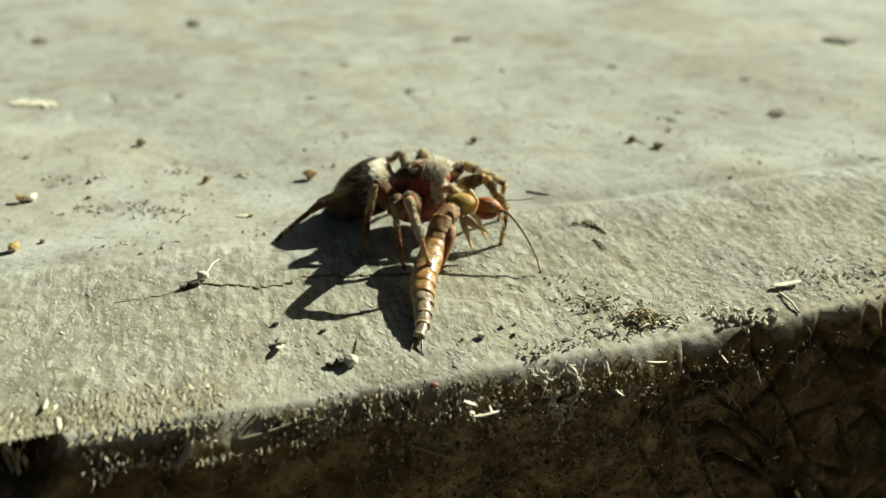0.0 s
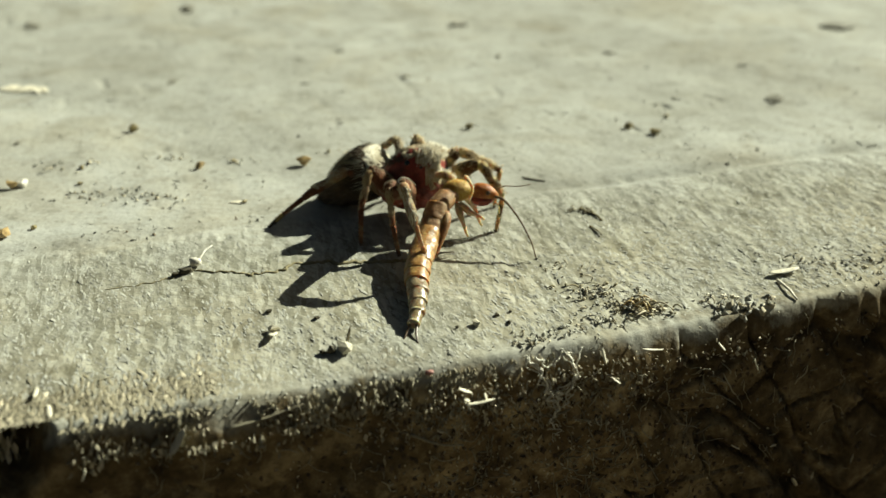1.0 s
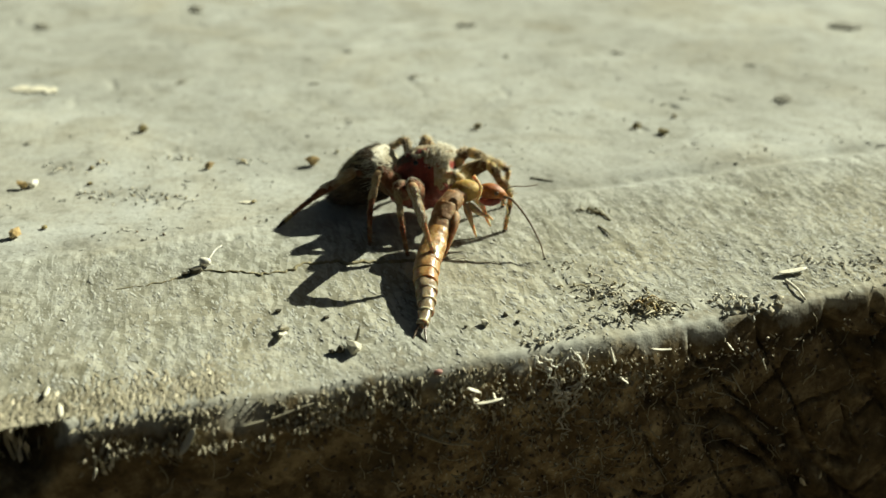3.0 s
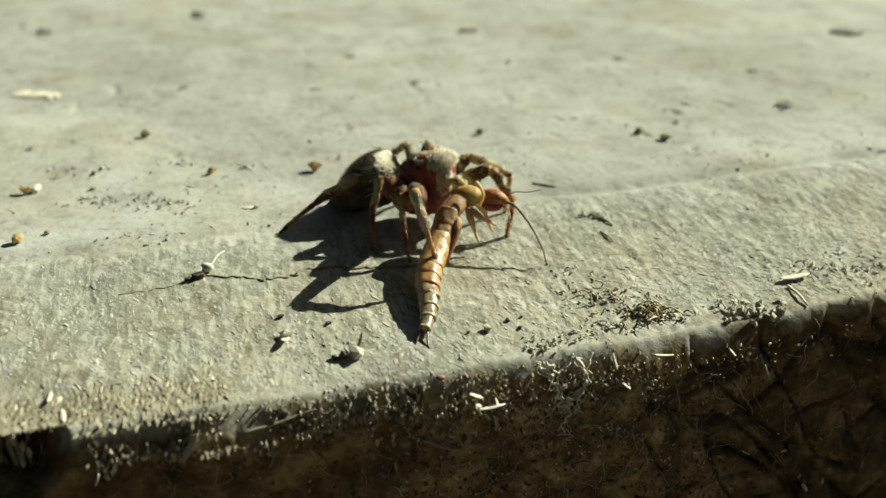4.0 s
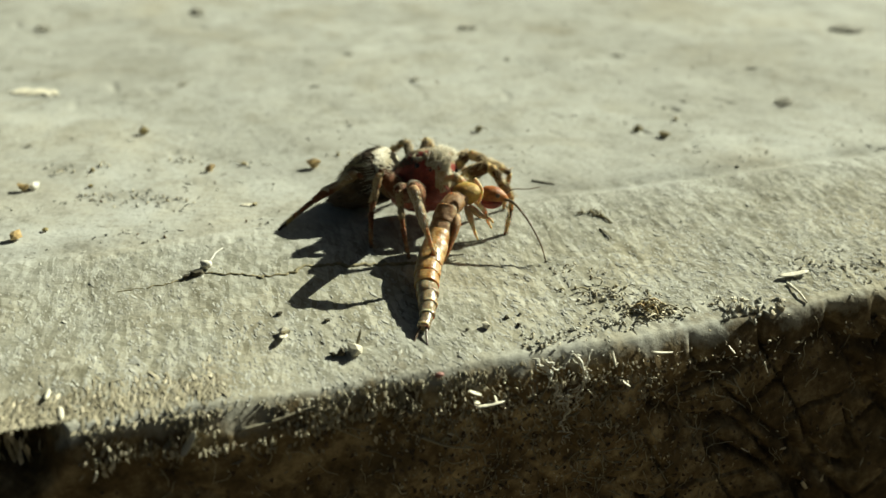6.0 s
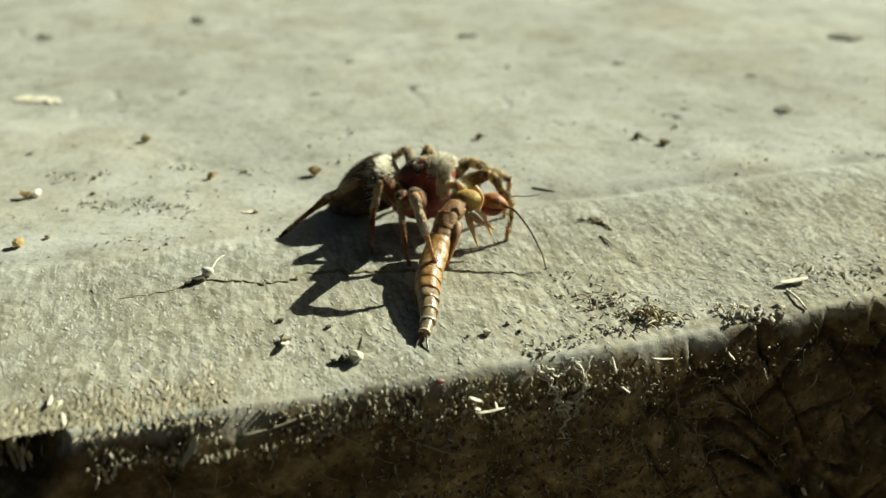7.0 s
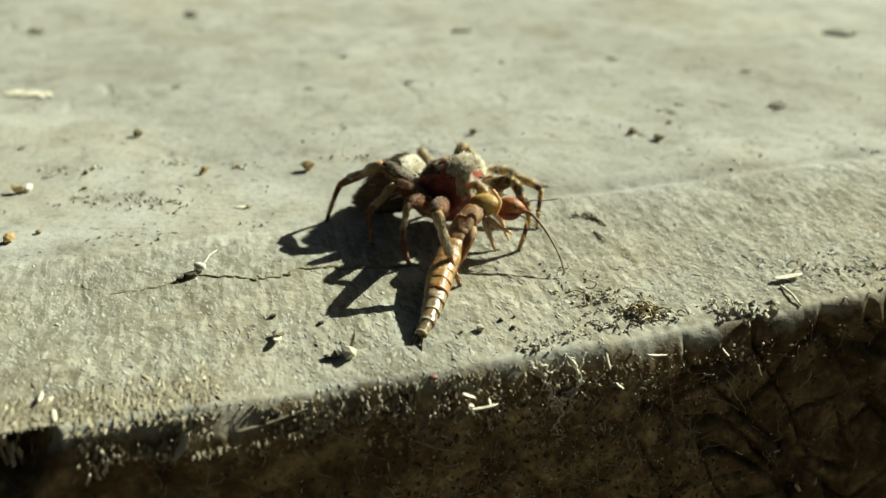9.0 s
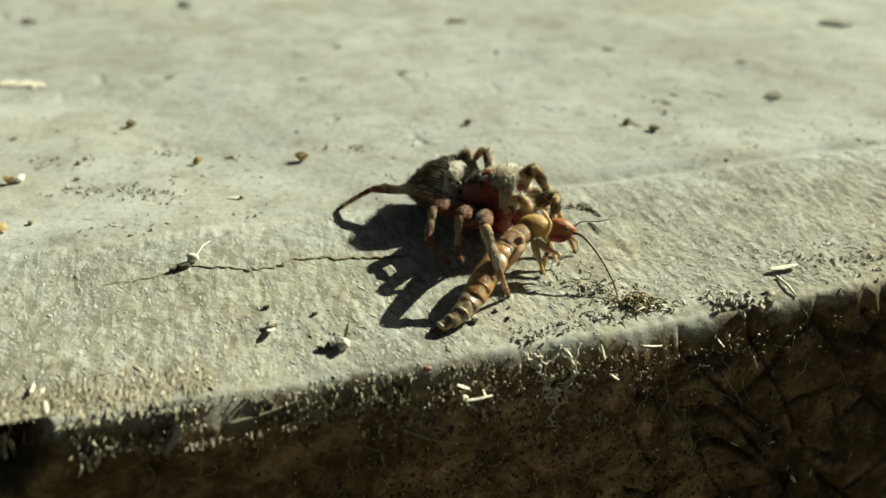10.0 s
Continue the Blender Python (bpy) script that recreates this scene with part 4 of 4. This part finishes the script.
# femur, tibia with patella, and the slender end of each leg
FEMUR = dict(r1=5.57, r2=3.40, r3=2.95, r4=3.00, l1=3.30, l2=2.60, l3=2.90, l4=2.80)
LOWER = dict(r1=4.08, r2=3.60, r3=3.92, r4=5.12, l1=4.05, l2=4.75, l3=5.10, l4=4.95)
SPLIT = 0.54


def knee(a, leg):
    return Vector(KNEES[a][leg])


def ankle(a, leg):
    """The joint between knee and foot for the leg's fixed lengths, bent outwards."""
    h, k, f = hip(a, leg), knee(a, leg), foot(a, leg)
    la, lb = LOWER[leg] * SPLIT, LOWER[leg] * (1 - SPLIT)
    d = f - k
    dist = min(max(d.length, abs(la - lb) + 0.02), la + lb - 0.01)
    d.normalize()
    n = (la * la - lb * lb + dist * dist) / (2 * dist)
    side = k - h + Vector((0, 0, 0.5))
    side = (side - d * side.dot(d)).normalized()
    return k + d * n + side * math.sqrt(max(0.0, la * la - n * n))


def bristles(pts, radius, count, length, seed, up=0.3):
    """Bristles standing out round a line of points."""
    rng = random.Random(seed)
    bm = bmesh.new()
    for _ in range(count):
        i = rng.randrange(len(pts) - 1)
        p = Vector(pts[i]).lerp(Vector(pts[i + 1]), rng.random())
        axis = (Vector(pts[i + 1]) - Vector(pts[i])).normalized()
        d = Vector([rng.gauss(0, 1) for _ in range(3)]) + Vector((0, 0, up))
        d = (d - axis * d.dot(axis)).normalized()
        spike(bm, p + d * radius * 0.8, (d + axis * rng.uniform(0.2, 0.8)) * length * rng.uniform(0.6, 1.4), 0.013)
    return bm


def shell(stations, sides=20, keep=None):
    """A body along x: stations of (x, z, half width, half height), square-shouldered."""
    bm = bmesh.new()
    rings = []
    for x, z, w, h in stations:
        ring = []
        for k in range(sides):
            a = 2 * math.pi * k / sides
            c, s = math.cos(a), math.sin(a)
            ring.append(bm.verts.new((x, w * math.copysign(abs(c) ** 0.68, c), z + h * math.copysign(abs(s) ** 0.68, s))))
        rings.append(ring)
    for a, b in zip(rings, rings[1:]):
        for k in range(sides):
            bm.faces.new((a[k], a[(k + 1) % sides], b[(k + 1) % sides], b[k]))
    bm.faces.new(rings[0][::-1])
    bm.faces.new(rings[-1])
    bmesh.ops.recalc_face_normals(bm, faces=bm.faces)
    return bm


def refine(stations, n):
    """Smoothly more stations."""
    out = []
    for i in range(n + 1):
        f = i / n * (len(stations) - 1)
        k = min(int(f), len(stations) - 2)
        t = f - k
        q = [stations[max(0, min(len(stations) - 1, k + j))] for j in (-1, 0, 1, 2)]
        out.append(tuple(0.5 * (2 * b + (c - a) * t + (2 * a - 5 * b + 4 * c - d) * t * t + (3 * b - a - 3 * c + d) * t ** 3) for a, b, c, d in zip(*q)))
    return out


K = 0.94                           # size of the head part
HEAD_STATIONS = [tuple(K * k for k in st) for st in [(-1.75, -0.5, 0.35, 0.35), (-1.45, -0.28, 0.95, 0.9), (-0.7, 0.02, 1.36, 1.38), (0.2, 0.15, 1.48, 1.56), (1.05, 0.2, 1.42, 1.5), (1.6, 0.18, 1.22, 1.3), (1.82, 0.12, 0.85, 0.9)]]
ABD_STATIONS = [(0.15, 0.0, 0.3, 0.3), (-0.25, 0.38, 1.05, 1.05), (-0.9, 0.52, 1.42, 1.42), (-1.8, 0.46, 1.48, 1.42), (-2.8, 0.22, 1.22, 1.12), (-3.8, 0.0, 0.75, 0.68), (-4.55, 0.0, 0.25, 0.22)]


def surface_hairs(stations, count, length, seed, low, back, r=0.013, x0=-9, x1=9, lie=1.0, swirl=0.0, high=2.0):
    """Hairs on a body of stations, between sin = low and high; lie below 1 lays them flat along the body, swirl gathers them in strips."""
    rng = random.Random(seed)
    fine = refine(stations, 30)
    bm = bmesh.new()
    while count:
        i = rng.randrange(1, 30)
        x, z, w, h = fine[i]
        a = rng.uniform(-0.6, math.pi + 0.6)
        c, s = math.cos(a), math.sin(a)
        if not low < s < high or not x0 < x < x1:
            continue
        if swirl and noise.noise(Vector((x * 0.9, c * 4.5, s * 4.5 + seed))) < swirl - 0.2:
            continue
        count -= 1
        p = Vector((x, w * math.copysign(abs(c) ** 0.68, c), z + h * math.copysign(abs(s) ** 0.68, s))) * 0.995
        d = Vector((back + rng.uniform(-0.4, 0.4), (c + rng.uniform(-0.3, 0.3)) * lie, (s + rng.uniform(-0.2, 0.4)) * lie)).normalized()
        spike(bm, p, d * length * rng.uniform(0.5, 1.5), r)
    return bm


def leg_scales(pts, radii, count, seed, share=1.0):
    """Short pale hairs lying along the upper side of a limb."""
    rng = random.Random(seed)
    bm = bmesh.new()
    for _ in range(count):
        f = rng.random() * share * (len(pts) - 1)
        i = min(int(f), len(pts) - 2)
        p = Vector(pts[i]).lerp(Vector(pts[i + 1]), f - i)
        r = radii[i] + (radii[i + 1] - radii[i]) * (f - i)
        axis = (Vector(pts[i + 1]) - Vector(pts[i])).normalized()
        a = rng.gauss(0, 0.75)
        out = Vector((0, math.sin(a), math.cos(a)))
        spike(bm, p + out * r * 0.97, axis * rng.uniform(0.14, 0.34) + out * rng.uniform(0.0, 0.07), rng.uniform(0.014, 0.032))
    return bm


def build_spider():
    spider = thing("jumping_spider", "hairy brown jumping spider with dark red flank, holding its prey", "spider", mm(body_pose("A")))
    bm = shell(refine(HEAD_STATIONS, 48), 64)
    for v in bm.verts:
        v.co += v.normal * (0.07 * noise.noise(v.co * 1.9) + 0.06 * noise.noise(Vector((v.co.x * 4.5, v.co.y * 2, v.co.z * 2.2))) + 0.025 * noise.noise(v.co * 9))
    head = part("cephalothorax", bm, MAROON, spider, "dark red glossy head part")
    bm = shell([(x * 1.02, z + 0.02, w * 1.03, h * 1.03) for x, z, w, h in refine(HEAD_STATIONS, 64)], 96)
    for v in bm.verts:
        v.co += v.normal * (0.09 * noise.noise(v.co * 3.5) + 0.06 * noise.noise(v.co * 9))
    drop = []
    for f in bm.faces:
        c = f.calc_center_median()
        low = -0.4 if c.x > 1.15 else 0.95 if c.x > 0.6 else 1.22
        if c.z < low + 0.22 * noise.noise(c * 2.6) + 0.12 * noise.noise(c * 9) or c.x < -1.05:
            drop.append(f)
    bmesh.ops.delete(bm, geom=drop, context="FACES")
    part("carapace_fur", bm, CAPFUR, head, "tan and grey fur on top of the head")
    part("bristles", surface_hairs(HEAD_STATIONS, 460, 0.15, 3, 0.86, -0.5, 0.022, lie=0.2), FUR, head)
    part("flank_hairs", surface_hairs(HEAD_STATIONS, 1100, 0.17, 33, 0.5, -0.9, 0.024, -1.1, 1.0, 0.12, high=0.93), FURDARK, head, "dark brown hairs below the cap")
    part("pale_hairs", surface_hairs(HEAD_STATIONS, 280, 0.2, 31, 0.84, -0.6, 0.024, lie=0.3, swirl=0.25), FURWHITE, head, "pale hairs lying on the head")
    part("crest_bristles", surface_hairs(HEAD_STATIONS, 34, 0.42, 4, 0.86, -0.1), FURDARK, head)
    part("face_fringe", surface_hairs(HEAD_STATIONS, 760, 0.27, 5, 0.25, 0.5, 0.04, 0.6, 1.7, 0.6), FURWHITE, head, "white fringe round the eyes")
    for y, z, x, r in ((0.36, 0.35, 1.78, 0.27), (-0.36, 0.35, 1.78, 0.27), (0.98, 0.5, 1.5, 0.22), (-0.98, 0.5, 1.5, 0.22), (1.3, 0.95, 0.15, 0.2), (-1.3, 0.95, 0.15, 0.2), (-1.32, 0.75, 0.95, 0.13)):
        bm = bmesh.new()
        blob(bm, (0, 0, 0), (r * K, r * K, r * K), 0, 0.0, 2)
        part("eye", bm, EYE, head, "round black eye", place(x * K, y * K, z * K))
    for s in (1, -1):
        bm = bmesh.new()
        tube(bm, smooth_line([(1.15, 0.38 * s, -0.3), (1.5, 0.4 * s, -0.6), (1.7, 0.38 * s, -1.05), (1.6, 0.27 * s, -1.4)], 9), [0.35, 0.39, 0.42, 0.42, 0.4, 0.37, 0.33, 0.27, 0.2, 0.1], 14)
        part("chelicera", bm, MAROON, spider, "dark red jaw")
        pts = smooth_line([(1.0, 0.8 * s, -0.5), (1.7, 1.0 * s, 0.25), (2.35, 0.95 * s, 0.2), (2.75, 0.8 * s, -0.6)], 8)
        radii = [0.18, 0.22, 0.24, 0.21, 0.2, 0.23, 0.25, 0.22, 0.1]
        bm = bmesh.new()
        tube(bm, pts, radii, 10)
        palp = part("pedipalp", bm, PALP, spider, "pale yellow feeler")
        part("bristles", bristles(pts, 0.2, 700, 0.26, 7), FURWHITE, palp)
    bm = shell(refine(ABD_STATIONS, 40), 48)
    for v in bm.verts:
        v.co += v.normal * (0.06 * noise.noise(v.co * 3) + 0.03 * noise.noise(v.co * 8))
    abdomen = part("abdomen", bm, ABDOMEN, spider, "dark abdomen with pale streaks")
    part("dark_hairs", surface_hairs(ABD_STATIONS, 2200, 0.3, 9, -0.6, -1.0, 0.024, lie=0.2), FURDARK, abdomen)
    part("pale_streaks", surface_hairs(ABD_STATIONS, 1250, 0.34, 18, 0.3, -1.0, 0.02, -3.6, 0.2, 0.24, 0.48), FUROLIVE, abdomen, "olive and cream hairs in streaks")
    part("bristles", surface_hairs(ABD_STATIONS, 70, 0.36, 8, 0.6, -0.5), FUR, abdomen)
    bm = shell([(x, z + 0.01, w * 1.03, h * 1.03) for x, z, w, h in refine(ABD_STATIONS, 60)], 96)
    for v in bm.verts:
        v.co += v.normal * (0.05 * noise.noise(v.co * Vector((1.5, 5, 5))) + 0.04 * noise.noise(v.co * 9))
    drop = []
    for f in bm.faces:
        c = f.calc_center_median()
        if c.x < -0.42 - 0.12 * c.z + 0.35 * noise.noise(c * 2.2) or c.z < -0.75 + 0.3 * noise.noise(c * 4):
            drop.append(f)
    bmesh.ops.delete(bm, geom=drop, context="FACES")
    band = part("front_band", bm, PALEFUR, abdomen, "pale hair band at the waist running out in streaks")
    part("bristles", surface_hairs(ABD_STATIONS, 360, 0.66, 10, -0.2, -1.0, 0.018, -0.8, 0.15, 0.6), FURWHITE, band)
    for y in (0.1, -0.1):
        bm = bmesh.new()
        tube(bm, [(-4.45, y, 0.0), (-4.65, y * 1.3, 0.0), (-4.9, y * 1.6, 0.0)], [0.14, 0.12, 0.05], 8)
        part("spinneret", bm, FURDARK, abdomen, "dark blunt spinneret")
    bm = bmesh.new()
    blob(bm, (0, 0, 0), (1.3, 0.95, 0.6), 5, 0.3, 3, 1.5)
    part("sternum", bm, MAROON, spider, "dark red underside", place(0, -0.1, -1.2))
    for leg in LEGS:
        x, y, z = HIPS.get(leg, HIPS[leg[1]])
        y = y if leg[0] == "l" else -y
        bm = bmesh.new()
        blob(bm, (0, 0, 0), (0.4, 0.52, 0.46), 3, 0.3, 2)
        part("coxa", bm, COXA, spider, "reddish hip joint", place(x, y * 1.2, z - 0.1))
    limbs = {}
    thick = dict(r1=0.98, r2=0.95, r3=1.1, r4=1.1, l1=1.0, l2=1.0, l3=0.66, l4=0.66)
    for n, leg in enumerate(LEGS):
        la, lt, lm = FEMUR[leg], LOWER[leg] * SPLIT, LOWER[leg] * (1 - SPLIT)
        left, w = leg[0] == "l", thick[leg]
        # light put into the colour: sunlit left legs amber, shaded right ones browner
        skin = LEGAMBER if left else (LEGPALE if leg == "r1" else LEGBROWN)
        pale = FURWHITE if leg in ("r1", "r4") else FUR
        pts = smooth_line([(0, 0, 0), (la * 0.35, 0, 0.14), (la * 0.8, 0, 0.12), (la, 0, 0)], 12)
        radii = [r * w for r in (0.22, 0.3, 0.37, 0.41, 0.43, 0.43, 0.42, 0.4, 0.37, 0.34, 0.31, 0.28, 0.2)]
        bm = bmesh.new()
        tube(bm, pts, radii, 14, 1.15, 0.03, n)
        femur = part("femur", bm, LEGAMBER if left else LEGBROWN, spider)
        part("scale_hairs", leg_scales(pts, [r * 1.15 for r in radii], 420, 60 + n), pale, femur, "pale hairs along the upper side")
        part("bristles", bristles(pts, 0.36 * w, 260 if left else 120, 0.26 if left else 0.15, 20 + n, 0.6), FUR if left else FURDARK, femur)
        pts = smooth_line([(0, 0, 0), (lt * 0.25, 0, 0.05), (lt * 0.4, 0, 0.0), (lt * 0.7, 0, 0.05), (lt, 0, 0)], 16)
        slim = w * (0.95 if leg == "r1" else 0.85 if left or leg == "r4" else 0.62)
        radii = [r * slim for r in (0.24, 0.29, 0.31, 0.31, 0.29, 0.26, 0.23, 0.24, 0.26, 0.27, 0.27, 0.26, 0.25, 0.23, 0.21, 0.19, 0.15)]
        bm = bmesh.new()
        tube(bm, pts[:8], radii[:8], 12, 1.05, 0.03, n)
        shin = part("patella", bm, LEGPALE if leg in ("r1", "r3", "r4") else skin, spider)
        bm = bmesh.new()
        tube(bm, pts[6:], [r * 0.99 for r in radii[6:]], 12, 1.05, 0.03, n)
        part("tibia", bm, skin, shin)
        part("scale_hairs", leg_scales(pts, radii, 240, 80 + n, 1.0 if leg == "r1" else 0.7), pale, shin, "pale hairs along the upper side")
        part("bristles", bristles(pts, 0.22 * slim, 260 if left else 150, 0.24 if left else 0.17, 40 + n, 0.3), FUR, shin)
        pts = smooth_line([(0, 0, 0), (lm * 0.5, 0, 0.03), (lm, 0, 0)], 12)
        radii = [r * w ** 0.5 for r in (0.13, 0.145, 0.14, 0.13, 0.12, 0.115, 0.11, 0.115, 0.12, 0.115, 0.105, 0.095, 0.06)]
        bm = bmesh.new()
        tube(bm, pts[:8], radii[:8], 10, 1.0, 0.03, n)
        end = part("metatarsus", bm, skin, spider)
        bm = bmesh.new()
        tube(bm, pts[7:], radii[7:], 10, 1.0, 0.03, n)
        part("tarsus", bm, LEGDARK if leg == "r4" else skin, end)
        part("bristles", bristles(pts, 0.12 * w, 130, 0.13, 100 + n, 0.2), FURDARK, end)
        bm = bmesh.new()
        blob(bm, pts[-1], (0.12, 0.1, 0.09), n, 0.2)
        part("claw_tuft", bm, FURDARK, end, "dark foot tuft")
        limbs[leg] = (femur, shin, end)
    return spider, abdomen, limbs


SEGMENTS = 11


def prey_line(a):
    return smooth_line(PREY[a], SEGMENTS + 2)


def build_prey():
    origin = PREY["A"][0]
    prey = thing("prey_insect", "slender amber insect with a segmented glossy abdomen, held by the spider", "insect", place(*origin))
    bm = bmesh.new()
    tube(bm, smooth_line([(0.75, 0, -0.02), (1.0, 0, 0.06), (1.6, 0, 0.02), (2.1, -0.1, -0.12), (2.3, -0.15, -0.2)], 8), [0.22, 0.34, 0.42, 0.46, 0.46, 0.43, 0.35, 0.24, 0.1], 16)
    head = part("head", bm, PREYORANGE, prey, "orange-red rounded head")
    bm = bmesh.new()
    tube(bm, smooth_line([(-0.45, -0.1, -0.05), (0.0, 0, 0.08), (0.6, 0, 0.1), (0.9, 0, 0.03)], 8), [0.42, 0.52, 0.58, 0.6, 0.6, 0.57, 0.5, 0.4, 0.28], 16)
    part("pronotum", bm, PREYYELLOW, prey, "yellow front thorax shield")
    bm = bmesh.new()
    tube(bm, smooth_line([(0.95, -0.1, -0.22), (1.3, -0.14, -0.36), (1.75, -0.16, -0.36), (2.0, -0.16, -0.26)], 8), [0.18, 0.25, 0.3, 0.31, 0.31, 0.29, 0.25, 0.19, 0.1], 12)
    part("mouthparts", bm, MAROON, head, "dark red mouthparts below the head")
    for y, r in ((0.45, 0.11), (-0.5, 0.11)):
        bm = bmesh.new()
        blob(bm, (1.75, y * 0.96, 0.16), (r * 1.1, r * 0.6, r * 1.1), 0, 0, 2)
        part("eye", bm, PREYDARK, head)
    for name, pts, r in (("antenna", [(2.05, -0.25, -0.1), (2.6, -0.45, -0.25), (3.3, -1.2, -0.9), (3.9, -2.1, -1.8), (4.14, -2.6, -2.5)], 0.088),
                         ("antenna", [(2.1, 0.0, 0.05), (2.6, 0.25, 0.25), (3.3, 0.5, 0.15), (4.0, 0.65, 0.2)], 0.045),
                         ("feeler", [(2.0, -0.4, -0.3), (2.3, -0.6, -0.5), (2.35, -0.75, -0.9)], 0.06), ("feeler", [(0.55, -0.55, 1.15), (0.95, -0.7, 0.5), (0.72, -0.8, -0.2), (1.0, -0.75, -0.38)], 0.11)):
        bm = bmesh.new()
        line = smooth_line(pts, 26 if name == "antenna" else 8)
        tube(bm, line, [r * (1 - 0.55 * i / len(line)) * (1.0 if i % 2 else 0.8) for i in range(len(line))], 7)
        part(name, bm, ANTENNA if name == "antenna" else PREYPALE, head)
    for pts in ([(0.3, -0.4, -0.4), (0.8, -0.7, -0.8), (1.4, -0.9, -1.0), (1.55, -0.95, -1.15)], [(0.1, -0.4, -0.4), (0.35, -0.7, -1.0), (0.6, -1.0, -1.7), (0.75, -1.2, -2.0)],
                [(0.5, 0.4, -0.4), (1.0, 0.6, -0.9), (1.3, 0.3, -1.6), (1.5, 0.2, -2.0)]):
        bm = bmesh.new()
        tube(bm, smooth_line(pts, 9), [0.1, 0.15, 0.19, 0.19, 0.16, 0.12, 0.1, 0.09, 0.07, 0.04], 9)
        part("leg", bm, PREYPALE, prey, "pale amber insect leg")
    line = prey_line("A")
    step = sum((b - a).length for a, b in zip(line, line[1:])) / (SEGMENTS + 2)
    pieces = []
    for i in range(SEGMENTS + 2):
        f = i / (SEGMENTS + 1)
        r = (0.52, 0.58, 0.62, 0.60, 0.62, 0.65, 0.66, 0.64, 0.60, 0.54, 0.47, 0.39, 0.30)[i]
        bm = bmesh.new()
        xs = (-0.12, 0.0, 0.15, 0.45, 0.75, 0.95, 1.08, 1.12)
        tube(bm, [(step * x, 0, 0) for x in xs], [r * k for k in ((0.97, 0.98, 0.99, 1.0, 1.0, 0.99, 0.97, 0.94) if i < 4 else (0.93, 0.965, 0.99, 1.0, 1.0, 0.99, 0.97, 0.94))], 24, 0.9)
        for v in bm.verts:
            v.co += Vector((0, 1, 1)) * 0.07 * noise.noise(v.co * 2.2 + Vector((i * 3.1, 0, 0)))
        skin = PREYBROWN if i < 4 else (PREYAMBER if i < 9 else PREYTAIL)
        seg = part("thorax_ring" if i < 2 else "abdomen_ring", bm, skin, prey, "greyish translucent tail ring" if i >= 9 else "")
        if i > 4:
            bm = bmesh.new()
            tube(bm, [(step * x, 0, 0.004) for x in (0.93, 0.98, 1.04, 1.08)], [r * k for k in (0.97, 0.985, 0.97, 0.92)], 24, 0.88)
            part("ring_margin", bm, PREYPALE if i > 9 else PREYMARGIN, seg, "pale hind margin" if i > 9 else "brown hind margin")
        pieces.append(seg)
    bm = bmesh.new()
    tube(bm, smooth_line([(0.1, 0.5, -0.1), (0.8, 0.75, 0.1), (1.9, 0.72, -0.1), (2.7, 0.6, -0.3)], 10), [0.16, 0.2, 0.22, 0.22, 0.2, 0.18, 0.15, 0.13, 0.11, 0.09, 0.05], 9)
    part("hind_leg", bm, PREYBROWN, pieces[2], "brown hind leg pressed to the abdomen")
    for s in (1, -1):
        bm = bmesh.new()
        tube(bm, smooth_line([(step * 0.9, 0.13 * s, 0), (step * 0.9 + 0.6, 0.22 * s, -0.1), (step * 0.9 + 1.25, (0.42 if s > 0 else 0.3) * s, -0.25)], 6), [0.07, 0.065, 0.06, 0.055, 0.05, 0.04, 0.02], 8)
        part("cercus", bm, PREYDARK, pieces[-1], "short dark tail prong")
    return prey, pieces


spider, abdomen, limbs = build_spider()
prey, pieces = build_prey()


def motions():
    walk(spider, [(t, mm(body_pose(a))) for t, a in TIMES])
    rows = []
    for t, a in TIMES:
        waist = body_pose(a) @ Vector((-1.3, 0, 0.0))
        tip = Vector(ATTITUDES[a]["tip"])
        rows.append((t, mm(body_pose(a).inverted() @ along(waist, waist * 2 - tip))))
    walk(abdomen, rows)
    for leg, (femur, shin, end) in limbs.items():
        upper, lower, last = [], [], []
        for t, a in TIMES:
            inv = body_pose(a).inverted()
            h, k, j, f = hip(a, leg), knee(a, leg), ankle(a, leg), foot(a, leg)
            out = k - (h + f) / 2 + Vector((0, 0, 0.4))
            root = k - (k - h).normalized() * FEMUR[leg]
            upper.append((t, mm(inv @ along(root, k, out))))
            lower.append((t, mm(inv @ along(k, j, out))))
            last.append((t, mm(inv @ along(j, f, out))))
        walk(femur, upper)
        walk(shin, lower)
        walk(end, last)
    walk(prey, [(t, place(*PREY[a][0])) for t, a in TIMES])
    rows = [[] for _ in pieces]
    for t, a in TIMES:
        line, o = prey_line(a), Vector(PREY[a][0])
        for i, r in enumerate(rows):
            r.append((t, mm(along(line[i] - o, line[i + 1] - o))))
    for seg, r in zip(pieces, rows):
        walk(seg, r)


motions()
